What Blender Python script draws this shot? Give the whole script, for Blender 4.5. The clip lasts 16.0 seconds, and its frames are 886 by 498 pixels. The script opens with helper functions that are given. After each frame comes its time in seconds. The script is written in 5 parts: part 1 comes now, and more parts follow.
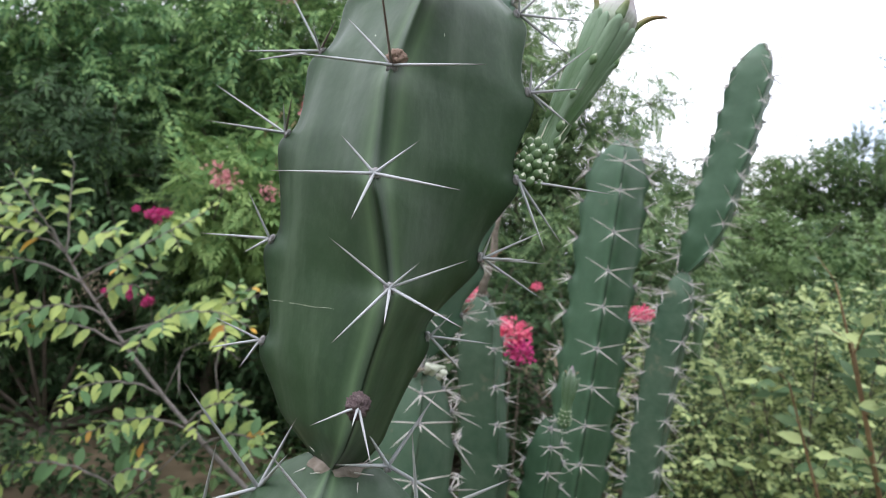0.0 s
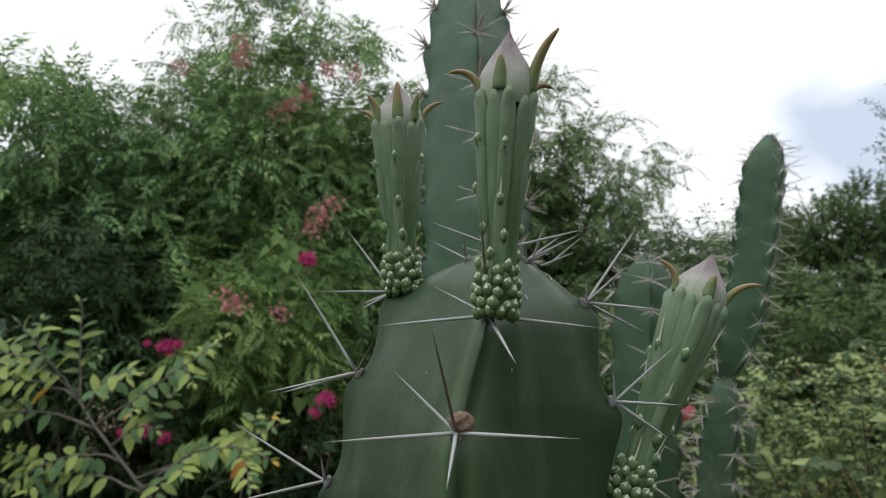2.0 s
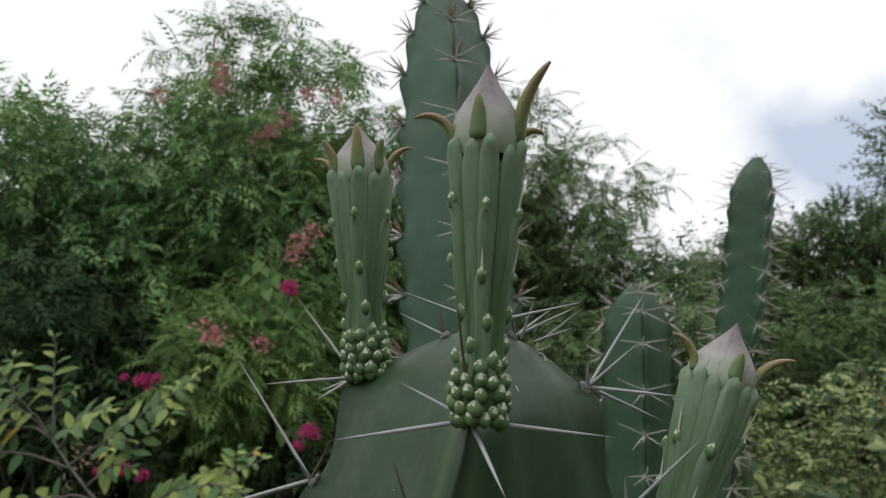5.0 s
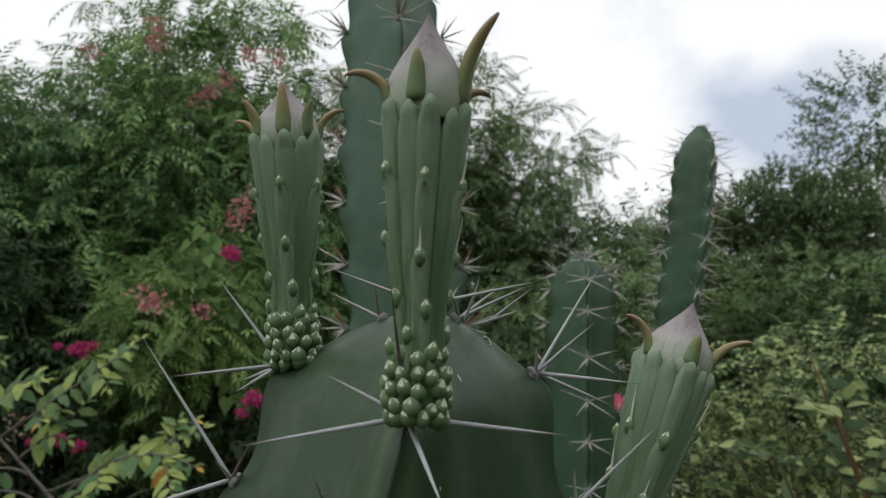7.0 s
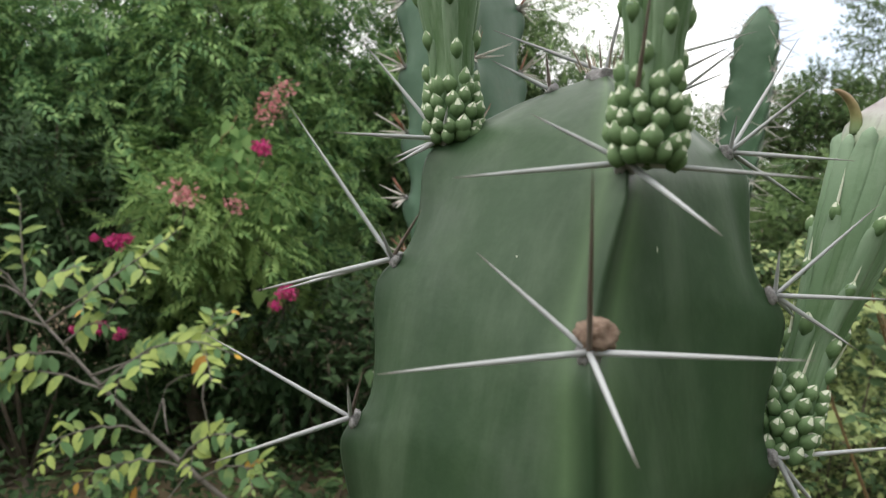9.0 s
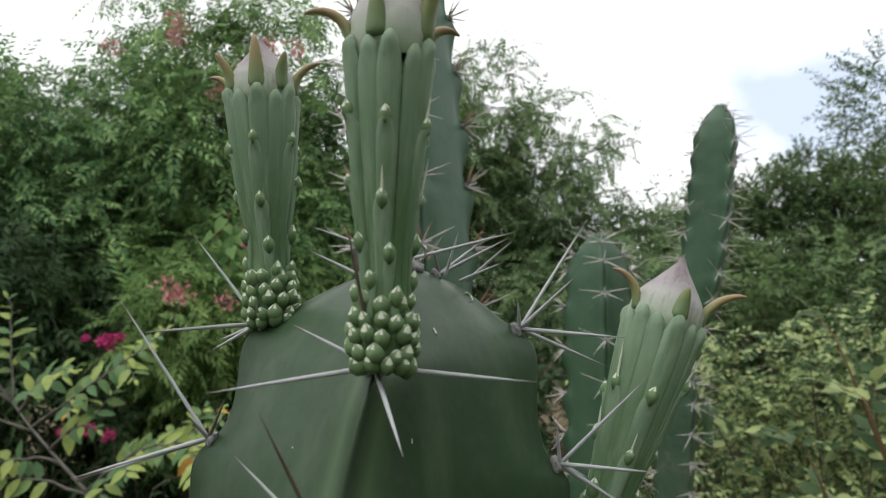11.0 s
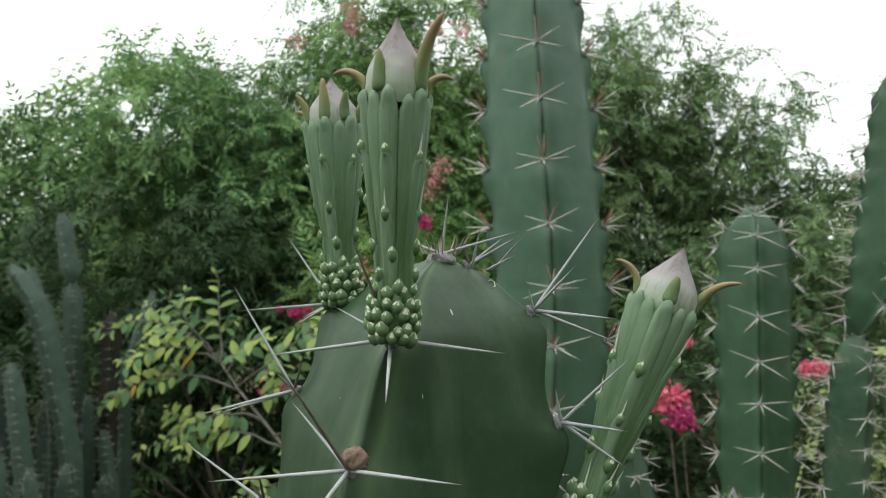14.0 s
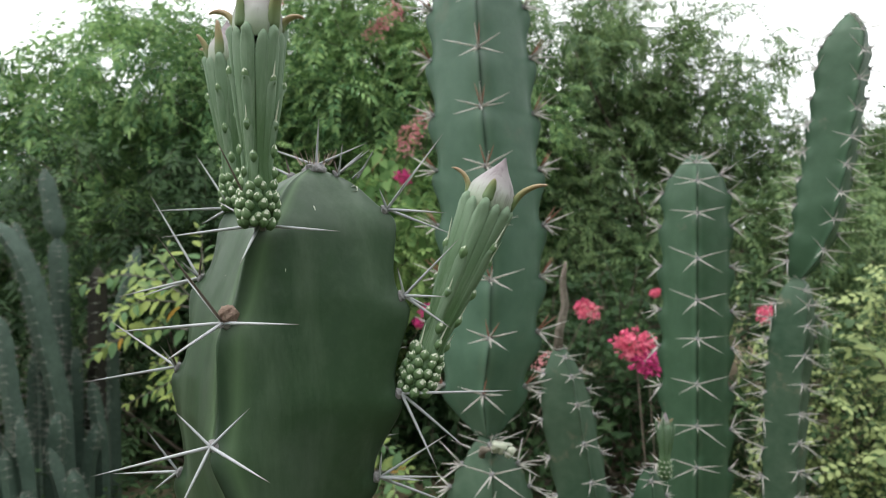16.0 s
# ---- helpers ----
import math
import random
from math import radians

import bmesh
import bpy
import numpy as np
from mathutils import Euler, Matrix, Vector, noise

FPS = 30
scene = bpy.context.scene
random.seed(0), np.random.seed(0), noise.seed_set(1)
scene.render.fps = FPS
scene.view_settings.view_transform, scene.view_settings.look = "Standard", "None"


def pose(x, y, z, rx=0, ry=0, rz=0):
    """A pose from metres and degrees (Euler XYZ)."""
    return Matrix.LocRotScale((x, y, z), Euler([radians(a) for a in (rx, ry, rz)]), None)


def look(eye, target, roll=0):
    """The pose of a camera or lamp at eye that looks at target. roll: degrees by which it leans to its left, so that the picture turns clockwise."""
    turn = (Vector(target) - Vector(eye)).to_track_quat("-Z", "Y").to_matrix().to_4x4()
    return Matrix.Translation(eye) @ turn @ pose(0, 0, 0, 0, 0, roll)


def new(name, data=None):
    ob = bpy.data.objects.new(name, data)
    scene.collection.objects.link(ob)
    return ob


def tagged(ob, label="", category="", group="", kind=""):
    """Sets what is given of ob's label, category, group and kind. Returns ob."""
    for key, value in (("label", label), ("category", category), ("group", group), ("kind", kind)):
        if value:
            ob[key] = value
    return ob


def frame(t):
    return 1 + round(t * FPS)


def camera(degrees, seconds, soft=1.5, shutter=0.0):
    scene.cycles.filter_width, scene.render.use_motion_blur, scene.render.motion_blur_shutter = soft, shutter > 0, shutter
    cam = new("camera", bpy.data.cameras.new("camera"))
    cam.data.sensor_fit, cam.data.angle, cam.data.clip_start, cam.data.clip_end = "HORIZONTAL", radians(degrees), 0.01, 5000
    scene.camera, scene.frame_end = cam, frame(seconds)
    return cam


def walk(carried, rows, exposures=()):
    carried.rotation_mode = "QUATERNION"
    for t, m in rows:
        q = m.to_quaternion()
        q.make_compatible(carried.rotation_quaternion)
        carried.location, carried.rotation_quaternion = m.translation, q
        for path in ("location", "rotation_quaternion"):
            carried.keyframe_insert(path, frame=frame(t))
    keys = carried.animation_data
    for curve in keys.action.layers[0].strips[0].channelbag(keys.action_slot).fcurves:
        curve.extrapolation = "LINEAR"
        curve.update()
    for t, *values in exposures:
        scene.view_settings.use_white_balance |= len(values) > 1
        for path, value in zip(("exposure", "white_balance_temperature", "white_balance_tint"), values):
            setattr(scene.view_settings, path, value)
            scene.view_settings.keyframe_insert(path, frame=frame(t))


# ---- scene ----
cam = camera(63.6, 16.0, 1.0)
cam.data.dof.use_dof, cam.data.dof.focus_distance, cam.data.dof.aperture_fstop = True, 0.225, 29.0
PATH = [
    (0, (0.016, -0.004, 1.202), (-0.103, 1.992, 1.167), 8.1),
    (0.5, (0.018, 0.015, 1.232), (-0.091, 2.01, 1.313), 7.2),
    (1, (-0.016, 0.023, 1.259), (-0.112, 2.016, 1.394), 6.1),
    (1.5, (-0.015, 0.037, 1.277), (-0.123, 2.032, 1.371), 3.5),
    (2, (-0.015, 0.041, 1.292), (-0.176, 2.025, 1.48), 2.0),
    (2.5, (-0.016, 0.066, 1.307), (-0.172, 2.048, 1.522), 0.9),
    (3, (-0.024, 0.103, 1.309), (-0.18, 2.09, 1.475), 0.6),
    (3.2, (-0.026, 0.11, 1.31), (-0.161, 2.098, 1.48), 0.3),
    (5.3, (-0.014, 0.081, 1.312), (-0.126, 2.062, 1.572), 1.1),
    (5.5, (-0.016, 0.084, 1.309), (-0.097, 2.065, 1.575), 1.2),
    (6, (-0.011, 0.083, 1.316), (-0.071, 2.061, 1.603), 1.1),
    (6.5, (-0.01, 0.093, 1.314), (-0.009, 2.076, 1.574), 1.8),
    (7, (-0.013, 0.102, 1.317), (0.017, 2.096, 1.472), 0.6),
    (7.5, (-0.042, 0.096, 1.309), (-0.05, 2.094, 1.395), 1.8),
    (8, (-0.05, 0.107, 1.294), (-0.118, 2.105, 1.26), 1.8),
    (8.5, (-0.049, 0.112, 1.288), (-0.089, 2.111, 1.24), 2.0),
    (9, (-0.05, 0.125, 1.283), (-0.077, 2.122, 1.175), 1.5),
    (9.5, (-0.046, 0.128, 1.289), (-0.05, 2.128, 1.296), 1.4),
    (10, (-0.043, 0.129, 1.292), (-0.034, 2.127, 1.368), 1.1),
    (10.2, (-0.037, 0.127, 1.297), (-0.022, 2.125, 1.397), 0.8),
    (12.3, (0.043, 0.056, 1.318), (-0.086, 2.047, 1.456), -1.3),
    (12.5, (0.044, 0.048, 1.322), (-0.093, 2.039, 1.456), -1.2),
    (13, (0.047, 0.044, 1.324), (-0.209, 2.019, 1.505), -1.1),
    (13.5, (0.053, 0.045, 1.318), (-0.338, 2.005, 1.374), -1.6),
    (14, (0.047, 0.071, 1.312), (-0.471, 2.002, 1.368), -0.3),
    (14.5, (0.048, 0.097, 1.305), (-0.447, 2.035, 1.32), -1.1),
    (15, (0.056, 0.087, 1.312), (-0.452, 2.021, 1.352), -1.0),
    (15.5, (0.07, 0.068, 1.312), (-0.457, 1.997, 1.327), -0.7),
    (16, (0.107, 0.03, 1.291), (-0.388, 1.967, 1.233), -0.5),
]
EXPOSURES = [(0.0, 0.54, 6060, 16), (1.0, -0.1, 6300, 12), (1.5, -0.3, 6400, 10), (2.5, -0.58, 6400, 10), (3.0, -0.58, 6400, 10), (5.5, -0.76, 6400, 10), (6.5, -0.88, 6350, 10), (7.0, -0.76, 6400, 10), (7.5, -0.58, 6450, 10), (8.0, 0.09, 6600, 9), (9.0, 0.22, 6650, 9), (10.0, 0.07, 6550, 10),
             (12.5, -0.46, 6400, 10), (13.5, -0.40, 6400, 10), (14.0, -0.02, 6450, 2), (15.5, 0.05, 6480, 2), (16.0, 0.30, 6360, 9)]
walk(cam, [(t, look(eye, target, roll)) for t, eye, target, roll in PATH], EXPOSURES)


# ---- sky and sun ----
def sky():
    w = bpy.data.worlds.new("overcast_sky")
    scene.world = w
    w.use_nodes = True
    nt = w.node_tree
    nt.nodes.clear()
    N, L = nt.nodes.new, nt.links.new
    out, mix = N("ShaderNodeOutputWorld"), N("ShaderNodeMixShader")
    blue, cloud = N("ShaderNodeBackground"), N("ShaderNodeBackground")
    tex = N("ShaderNodeTexSky")
    tex.sky_type, tex.sun_disc = "NISHITA", False
    tex.sun_elevation, tex.sun_rotation = radians(50), radians(121)
    L(tex.outputs[0], blue.inputs[0])
    blue.inputs[1].default_value = 0.10
    co = N("ShaderNodeTexCoord")
    noi = N("ShaderNodeTexNoise")
    noi.inputs["Scale"].default_value, noi.inputs["Detail"].default_value = 5.5, 8
    L(co.outputs["Generated"], noi.inputs["Vector"])
    sub, mul, far = N("ShaderNodeVectorMath"), N("ShaderNodeVectorMath"), N("ShaderNodeVectorMath")
    sub.operation, mul.operation, far.operation = "SUBTRACT", "MULTIPLY", "LENGTH"
    a, e = radians(27), radians(14)
    sub.inputs[1].default_value = (math.sin(a) * math.cos(e), math.cos(a) * math.cos(e), math.sin(e))
    mul.inputs[1].default_value = (1.0, 1.0, 2.0)
    L(co.outputs["Generated"], sub.inputs[0]), L(sub.outputs[0], mul.inputs[0]), L(mul.outputs[0], far.inputs[0])
    near = N("ShaderNodeMapRange")
    near.interpolation_type = "SMOOTHSTEP"
    near.inputs[1].default_value, near.inputs[2].default_value = 0.03, 0.27
    near.inputs[3].default_value, near.inputs[4].default_value = 0.33, 0.0
    L(far.outputs["Value"], near.inputs[0])
    add = N("ShaderNodeMath")
    L(noi.outputs[0], add.inputs[0]), L(near.outputs[0], add.inputs[1])
    ramp = N("ShaderNodeValToRGB")
    ramp.color_ramp.elements[0].position, ramp.color_ramp.elements[0].color = 0.55, (1.0, 1.0, 1.0, 1)
    ramp.color_ramp.elements[1].position, ramp.color_ramp.elements[1].color = 0.85, (0.52, 0.59, 0.70, 1)
    L(add.outputs[0], ramp.inputs[0])
    L(ramp.outputs[0], cloud.inputs[0])
    cloud.inputs[1].default_value = SKY
    mix.inputs[0].default_value = 0.92
    L(blue.outputs[0], mix.inputs[1]), L(cloud.outputs[0], mix.inputs[2]), L(mix.outputs[0], out.inputs[0])


SKY = 1.85
sky()
sun_lamp = new("sun", bpy.data.lights.new("sun", "SUN"))
sun_lamp.data.energy, sun_lamp.data.angle, sun_lamp.data.color = 1.3, radians(25), (1.0, 0.96, 0.9)
sun_lamp.matrix_world = look((-3.6, -2.0, 8.0), (0, 0, 0))


# ---- materials ----
def material(name, base, dark=None, rough=0.5, scale=40.0, big=6.0, bump=0.2, bump_scale=120.0, spec=0.4, island=0.0, translucent=0.0, coord="Object"):
    """Two-scale mottled surface: base and dark colours mixed by fine and coarse noise, with fine relief."""
    m = bpy.data.materials.new(name)
    m.use_nodes = True
    nt = m.node_tree
    N, L = nt.nodes.new, nt.links.new
    p = nt.nodes["Principled BSDF"]
    dark = dark or tuple(c * 0.6 for c in base)
    co = N("ShaderNodeTexCoord")
    n1, n2 = N("ShaderNodeTexNoise"), N("ShaderNodeTexNoise")
    n1.inputs["Scale"].default_value, n1.inputs["Detail"].default_value = scale, 6
    n2.inputs["Scale"].default_value, n2.inputs["Detail"].default_value = big, 3
    for n in (n1, n2):
        L(co.outputs[coord], n.inputs["Vector"])
    mean = N("ShaderNodeMath")
    mean.operation = "MULTIPLY_ADD"
    L(n1.outputs[0], mean.inputs[0])
    mean.inputs[1].default_value = 0.45
    half = N("ShaderNodeMath")
    half.operation = "MULTIPLY"
    half.inputs[1].default_value = 0.55
    L(n2.outputs[0], half.inputs[0]), L(half.outputs[0], mean.inputs[2])
    last = mean.outputs[0]
    if island:
        geo, mr = N("ShaderNodeNewGeometry"), N("ShaderNodeMath")
        mr.operation = "MULTIPLY_ADD"
        L(geo.outputs["Random Per Island"], mr.inputs[0])
        mr.inputs[1].default_value = island
        sub = N("ShaderNodeMath")
        sub.operation = "SUBTRACT"
        L(last, sub.inputs[0])
        sub.inputs[1].default_value = island / 2
        L(sub.outputs[0], mr.inputs[2])
        last = mr.outputs[0]
    ramp = N("ShaderNodeValToRGB")
    ramp.color_ramp.elements[0].position, ramp.color_ramp.elements[0].color = 0.33, (*dark, 1)
    ramp.color_ramp.elements[1].position, ramp.color_ramp.elements[1].color = 0.67, (*base, 1)
    L(last, ramp.inputs[0])
    L(ramp.outputs[0], p.inputs["Base Color"])
    p.inputs["Roughness"].default_value = rough
    p.inputs["Specular IOR Level"].default_value = spec
    if bump:
        n3, b = N("ShaderNodeTexNoise"), N("ShaderNodeBump")
        n3.inputs["Scale"].default_value, n3.inputs["Detail"].default_value = bump_scale, 4
        L(co.outputs[coord], n3.inputs["Vector"])
        b.inputs["Strength"].default_value, b.inputs["Distance"].default_value = bump, 0.002
        L(n3.outputs[0], b.inputs["Height"]), L(b.outputs[0], p.inputs["Normal"])
    if translucent:
        tr, mx = N("ShaderNodeBsdfTranslucent"), N("ShaderNodeMixShader")
        L(ramp.outputs[0], tr.inputs[0])
        mx.inputs[0].default_value = translucent
        L(p.outputs[0], mx.inputs[1]), L(tr.outputs[0], mx.inputs[2])
        L(mx.outputs[0], nt.nodes["Material Output"].inputs[0])
    return m


def stained(m, colour, scale, low, high, amount=0.8, stretch=1.0):
    """Blotches of another colour where a coarse noise is high."""
    nt = m.node_tree
    N, L = nt.nodes.new, nt.links.new
    p = nt.nodes["Principled BSDF"]
    old = p.inputs["Base Color"].links[0].from_socket
    co, noi, mr, mix = N("ShaderNodeTexCoord"), N("ShaderNodeTexNoise"), N("ShaderNodeMapRange"), N("ShaderNodeMix")
    noi.inputs["Scale"].default_value, noi.inputs["Detail"].default_value, noi.inputs["Roughness"].default_value = scale, 8, 0.65
    mp = N("ShaderNodeMapping")
    mp.inputs["Scale"].default_value = (1.0, 1.0, stretch)
    L(co.outputs["Object"], mp.inputs["Vector"]), L(mp.outputs[0], noi.inputs["Vector"]), L(noi.outputs[0], mr.inputs[0])
    mr.inputs[1].default_value, mr.inputs[2].default_value, mr.inputs[3].default_value, mr.inputs[4].default_value = low, high, 0.0, amount
    mix.data_type = "RGBA"
    L(mr.outputs[0], mix.inputs[0]), L(old, mix.inputs[6])
    mix.inputs[7].default_value = (*colour, 1)
    L(mix.outputs[2], p.inputs["Base Color"])
    return m


def tint_along(m, axis, stops):
    """Colour that runs along one axis of the thing's own bounds, mixed over the mottling."""
    nt = m.node_tree
    N, L = nt.nodes.new, nt.links.new
    p = nt.nodes["Principled BSDF"]
    old = p.inputs["Base Color"].links[0].from_socket
    co, sep, ramp, mix = N("ShaderNodeTexCoord"), N("ShaderNodeSeparateXYZ"), N("ShaderNodeValToRGB"), N("ShaderNodeMix")
    L(co.outputs["Generated"], sep.inputs[0])
    L(sep.outputs[axis], ramp.inputs[0])
    els = ramp.color_ramp.elements
    while len(els) < len(stops):
        els.new(0.5)
    for el, (pos, col) in zip(els, stops):
        el.position, el.color = pos, (*col, 1)
    mix.data_type = "RGBA"
    mix.inputs[0].default_value = 0.8
    L(old, mix.inputs[6]), L(ramp.outputs[0], mix.inputs[7])
    L(mix.outputs[2], p.inputs["Base Color"])
    return m


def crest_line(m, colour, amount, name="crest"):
    """A line of another colour along each rib: its flanks, or the crest, where the near stem has fold shade painted
    dark.
    """
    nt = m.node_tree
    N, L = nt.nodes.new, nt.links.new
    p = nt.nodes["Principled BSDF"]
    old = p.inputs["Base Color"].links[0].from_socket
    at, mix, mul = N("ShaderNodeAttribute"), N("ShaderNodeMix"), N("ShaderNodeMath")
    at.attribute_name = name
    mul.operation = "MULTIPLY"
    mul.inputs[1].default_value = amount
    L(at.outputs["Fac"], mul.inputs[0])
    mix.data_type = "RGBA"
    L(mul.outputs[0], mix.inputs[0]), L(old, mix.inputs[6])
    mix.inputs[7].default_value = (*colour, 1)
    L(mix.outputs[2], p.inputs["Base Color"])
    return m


SKIN = material("cactus_skin_waxy", (0.035, 0.070, 0.033), (0.023, 0.049, 0.021), 0.44, 26, 8, 0.05, 300, 0.28)
SKIN = stained(stained(SKIN, (0.082, 0.122, 0.074), 52, 0.50, 0.68, 0.55, 0.16), (0.018, 0.040, 0.020), 34, 0.52, 0.70, 0.6, 0.22)
SKIN = stained(SKIN, (0.075, 0.115, 0.068), 150, 0.48, 0.68, 0.22)
SKIN = stained(stained(SKIN, (0.085, 0.105, 0.085), 11, 0.52, 0.72, 0.55), (0.16, 0.17, 0.15), 420, 0.70, 0.76, 0.5)
# paler flank skin, then the shaded side of the rib painted as a dark line
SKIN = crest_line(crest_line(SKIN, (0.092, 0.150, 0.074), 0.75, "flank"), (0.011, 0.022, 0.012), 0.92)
SKIN_FAR = stained(material("cactus_skin", (0.054, 0.110, 0.061), (0.034, 0.080, 0.041), 0.5, 60, 12, 0.12, 160, 0.35), (0.15, 0.13, 0.095), 26, 0.62, 0.74, 0.55)
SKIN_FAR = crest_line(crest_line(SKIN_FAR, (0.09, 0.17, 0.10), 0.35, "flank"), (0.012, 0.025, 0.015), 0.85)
SKIN_YOUNG = stained(material("young_cactus_skin", (0.080, 0.148, 0.098), (0.054, 0.112, 0.070), 0.5, 60, 12, 0.12, 160, 0.35), (0.13, 0.15, 0.105), 22, 0.60, 0.74, 0.45)
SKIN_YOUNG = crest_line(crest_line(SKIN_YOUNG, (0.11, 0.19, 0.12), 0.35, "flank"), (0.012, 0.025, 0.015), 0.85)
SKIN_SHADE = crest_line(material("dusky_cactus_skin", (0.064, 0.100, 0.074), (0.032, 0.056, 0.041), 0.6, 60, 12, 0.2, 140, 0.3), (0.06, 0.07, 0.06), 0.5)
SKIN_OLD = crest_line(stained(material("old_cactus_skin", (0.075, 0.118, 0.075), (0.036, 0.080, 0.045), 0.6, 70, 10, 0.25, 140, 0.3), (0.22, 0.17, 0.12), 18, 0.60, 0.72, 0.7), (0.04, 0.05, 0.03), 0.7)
SKIN_DEAD = material("withered_cactus_skin", (0.050, 0.046, 0.036), (0.020, 0.020, 0.016), 0.85, 60, 12, 0.3, 140, 0.2)
SPINE = tint_along(material("spine_horn", (0.44, 0.455, 0.47), (0.25, 0.26, 0.27), 0.45, 3, 1.0, 0), 2, [(0.0, (0.24, 0.245, 0.25)), (0.15, (0.40, 0.415, 0.43)), (0.8, (0.39, 0.395, 0.40)), (1.0, (0.12, 0.07, 0.055))])
SPINE_DARK = material("brown_spine", (0.20, 0.16, 0.135), (0.11, 0.085, 0.075), 0.5, 3, 1, 0)
SPINE_RED = material("young_spine", (0.36, 0.17, 0.11), (0.20, 0.075, 0.05), 0.5, 90, 20, 0)
SPINE_TAN = material("tan_spine", (0.42, 0.35, 0.29), (0.26, 0.19, 0.15), 0.5, 90, 20, 0)
SPINE_FAR = material("pale_spine", (0.60, 0.58, 0.54), (0.46, 0.43, 0.39), 0.5, 90, 20, 0)
SPINE_DULL = material("weathered_spine", (0.27, 0.275, 0.235), (0.14, 0.145, 0.125), 0.6, 90, 20, 0)
WOOL = material("areole_wool", (0.36, 0.355, 0.36), (0.16, 0.15, 0.155), 0.95, 6, 2, 0.35, 9, 0.1)
WOOL_BROWN = material("brown_wool", (0.36, 0.27, 0.215), (0.19, 0.125, 0.095), 0.95, 6, 2, 0.6, 14, 0.1)
WOOL_DARK = material("dark_aged_wool", (0.20, 0.155, 0.155), (0.085, 0.06, 0.065), 0.95, 6, 2, 0.6, 14, 0.1)
CORK = material("corky_joint", (0.29, 0.255, 0.215), (0.11, 0.09, 0.07), 0.9, 200, 40, 0.8, 300, 0.1)
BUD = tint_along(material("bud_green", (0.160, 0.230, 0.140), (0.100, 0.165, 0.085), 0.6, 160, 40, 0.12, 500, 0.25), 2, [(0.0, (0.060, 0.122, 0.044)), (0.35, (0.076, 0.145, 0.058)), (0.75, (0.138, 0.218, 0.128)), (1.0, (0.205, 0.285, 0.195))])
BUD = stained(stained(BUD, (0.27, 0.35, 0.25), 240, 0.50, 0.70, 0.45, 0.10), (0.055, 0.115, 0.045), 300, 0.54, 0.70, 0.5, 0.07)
# tube between the scales: a darker green that paints in the creases' shade
BUD_CREASE_SHADE = material("bud_crease_shade", (0.075, 0.138, 0.058), (0.045, 0.092, 0.036), 0.6, 160, 40, 0.1, 500, 0.2)
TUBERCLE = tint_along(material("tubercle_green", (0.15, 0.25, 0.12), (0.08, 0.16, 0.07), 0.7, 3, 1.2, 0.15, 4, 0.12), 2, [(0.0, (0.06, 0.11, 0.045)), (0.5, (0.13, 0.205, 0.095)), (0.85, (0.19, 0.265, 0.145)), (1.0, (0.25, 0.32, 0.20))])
FLECK = material("pale_fleck_wool", (0.70, 0.70, 0.62), (0.46, 0.50, 0.37), 0.8, 4, 1.5, 0.2, 6, 0.2)
PETAL = stained(tint_along(material("petal_mauve", (0.42, 0.41, 0.38), (0.30, 0.29, 0.29), 0.55, 200, 60, 0.1, 400, 0.25), 2, [(0.0, (0.17, 0.26, 0.12)), (0.22, (0.34, 0.40, 0.30)), (0.42, (0.37, 0.37, 0.345)), (0.54, (0.29, 0.262, 0.268)), (0.85, (0.19, 0.150, 0.165)), (1.0, (0.08, 0.056, 0.062))]), (0.13, 0.10, 0.11), 260, 0.52, 0.66, 0.6, 0.12)
SEPAL = tint_along(material("sepal_tan", (0.28, 0.25, 0.12), (0.18, 0.18, 0.075), 0.5, 200, 60, 0.1, 400, 0.3), 2, [(0.0, (0.12, 0.19, 0.095)), (0.28, (0.13, 0.19, 0.075)), (0.5, (0.21, 0.205, 0.085)), (0.8, (0.29, 0.215, 0.11)), (1.0, (0.38, 0.24, 0.17))])
SEPAL_GREEN = tint_along(material("sepal_green", (0.18, 0.21, 0.09), (0.11, 0.15, 0.06), 0.5, 200, 60, 0.1, 400, 0.3), 2, [(0.0, (0.12, 0.19, 0.095)), (0.6, (0.13, 0.18, 0.07)), (0.92, (0.19, 0.20, 0.08)), (1.0, (0.26, 0.15, 0.08))])
LEAF_NEEM = material("neem_leaf", (0.264, 0.404, 0.151), (0.074, 0.160, 0.063), 0.6, 3, 0.8, 0, 50, 0.16, 0.45, 0.25)
LEAF_NEEM_BRIGHT = material("young_neem_leaf", (0.228, 0.339, 0.111), (0.091, 0.183, 0.058), 0.6, 3, 0.8, 0, 50, 0.16, 0.35, 0.3)
# undergrowth leaves: the deep shade below the trees is put into their colour
LEAF_SHADE_TONE = material("shade_toned_leaf", (0.069, 0.121, 0.049), (0.025, 0.055, 0.022), 0.6, 3, 0.6, 0, 50, 0.16, 0.35, 0.3)
LEAF_HEDGE = material("hedge_leaf", (0.155, 0.235, 0.088), (0.046, 0.092, 0.036), 0.6, 3, 0.7, 0, 50, 0.16, 0.4, 0.3)
LEAF_FAR = material("far_leaf", (0.095, 0.140, 0.060), (0.045, 0.085, 0.036), 0.6, 2, 0.5, 0, 50, 0.16, 0.35, 0.2)
LEAF_LIME = material("lime_shrub_leaf", (0.375, 0.460, 0.135), (0.115, 0.215, 0.090), 0.5, 30, 3, 0.1, 60, 0.22, 0.65, 0.35)
LEAF_YELLOWED = material("yellowed_leaf", (0.62, 0.38, 0.07), (0.42, 0.22, 0.05), 0.5, 30, 3, 0.1, 60, 0.22, 0.6, 0.3)
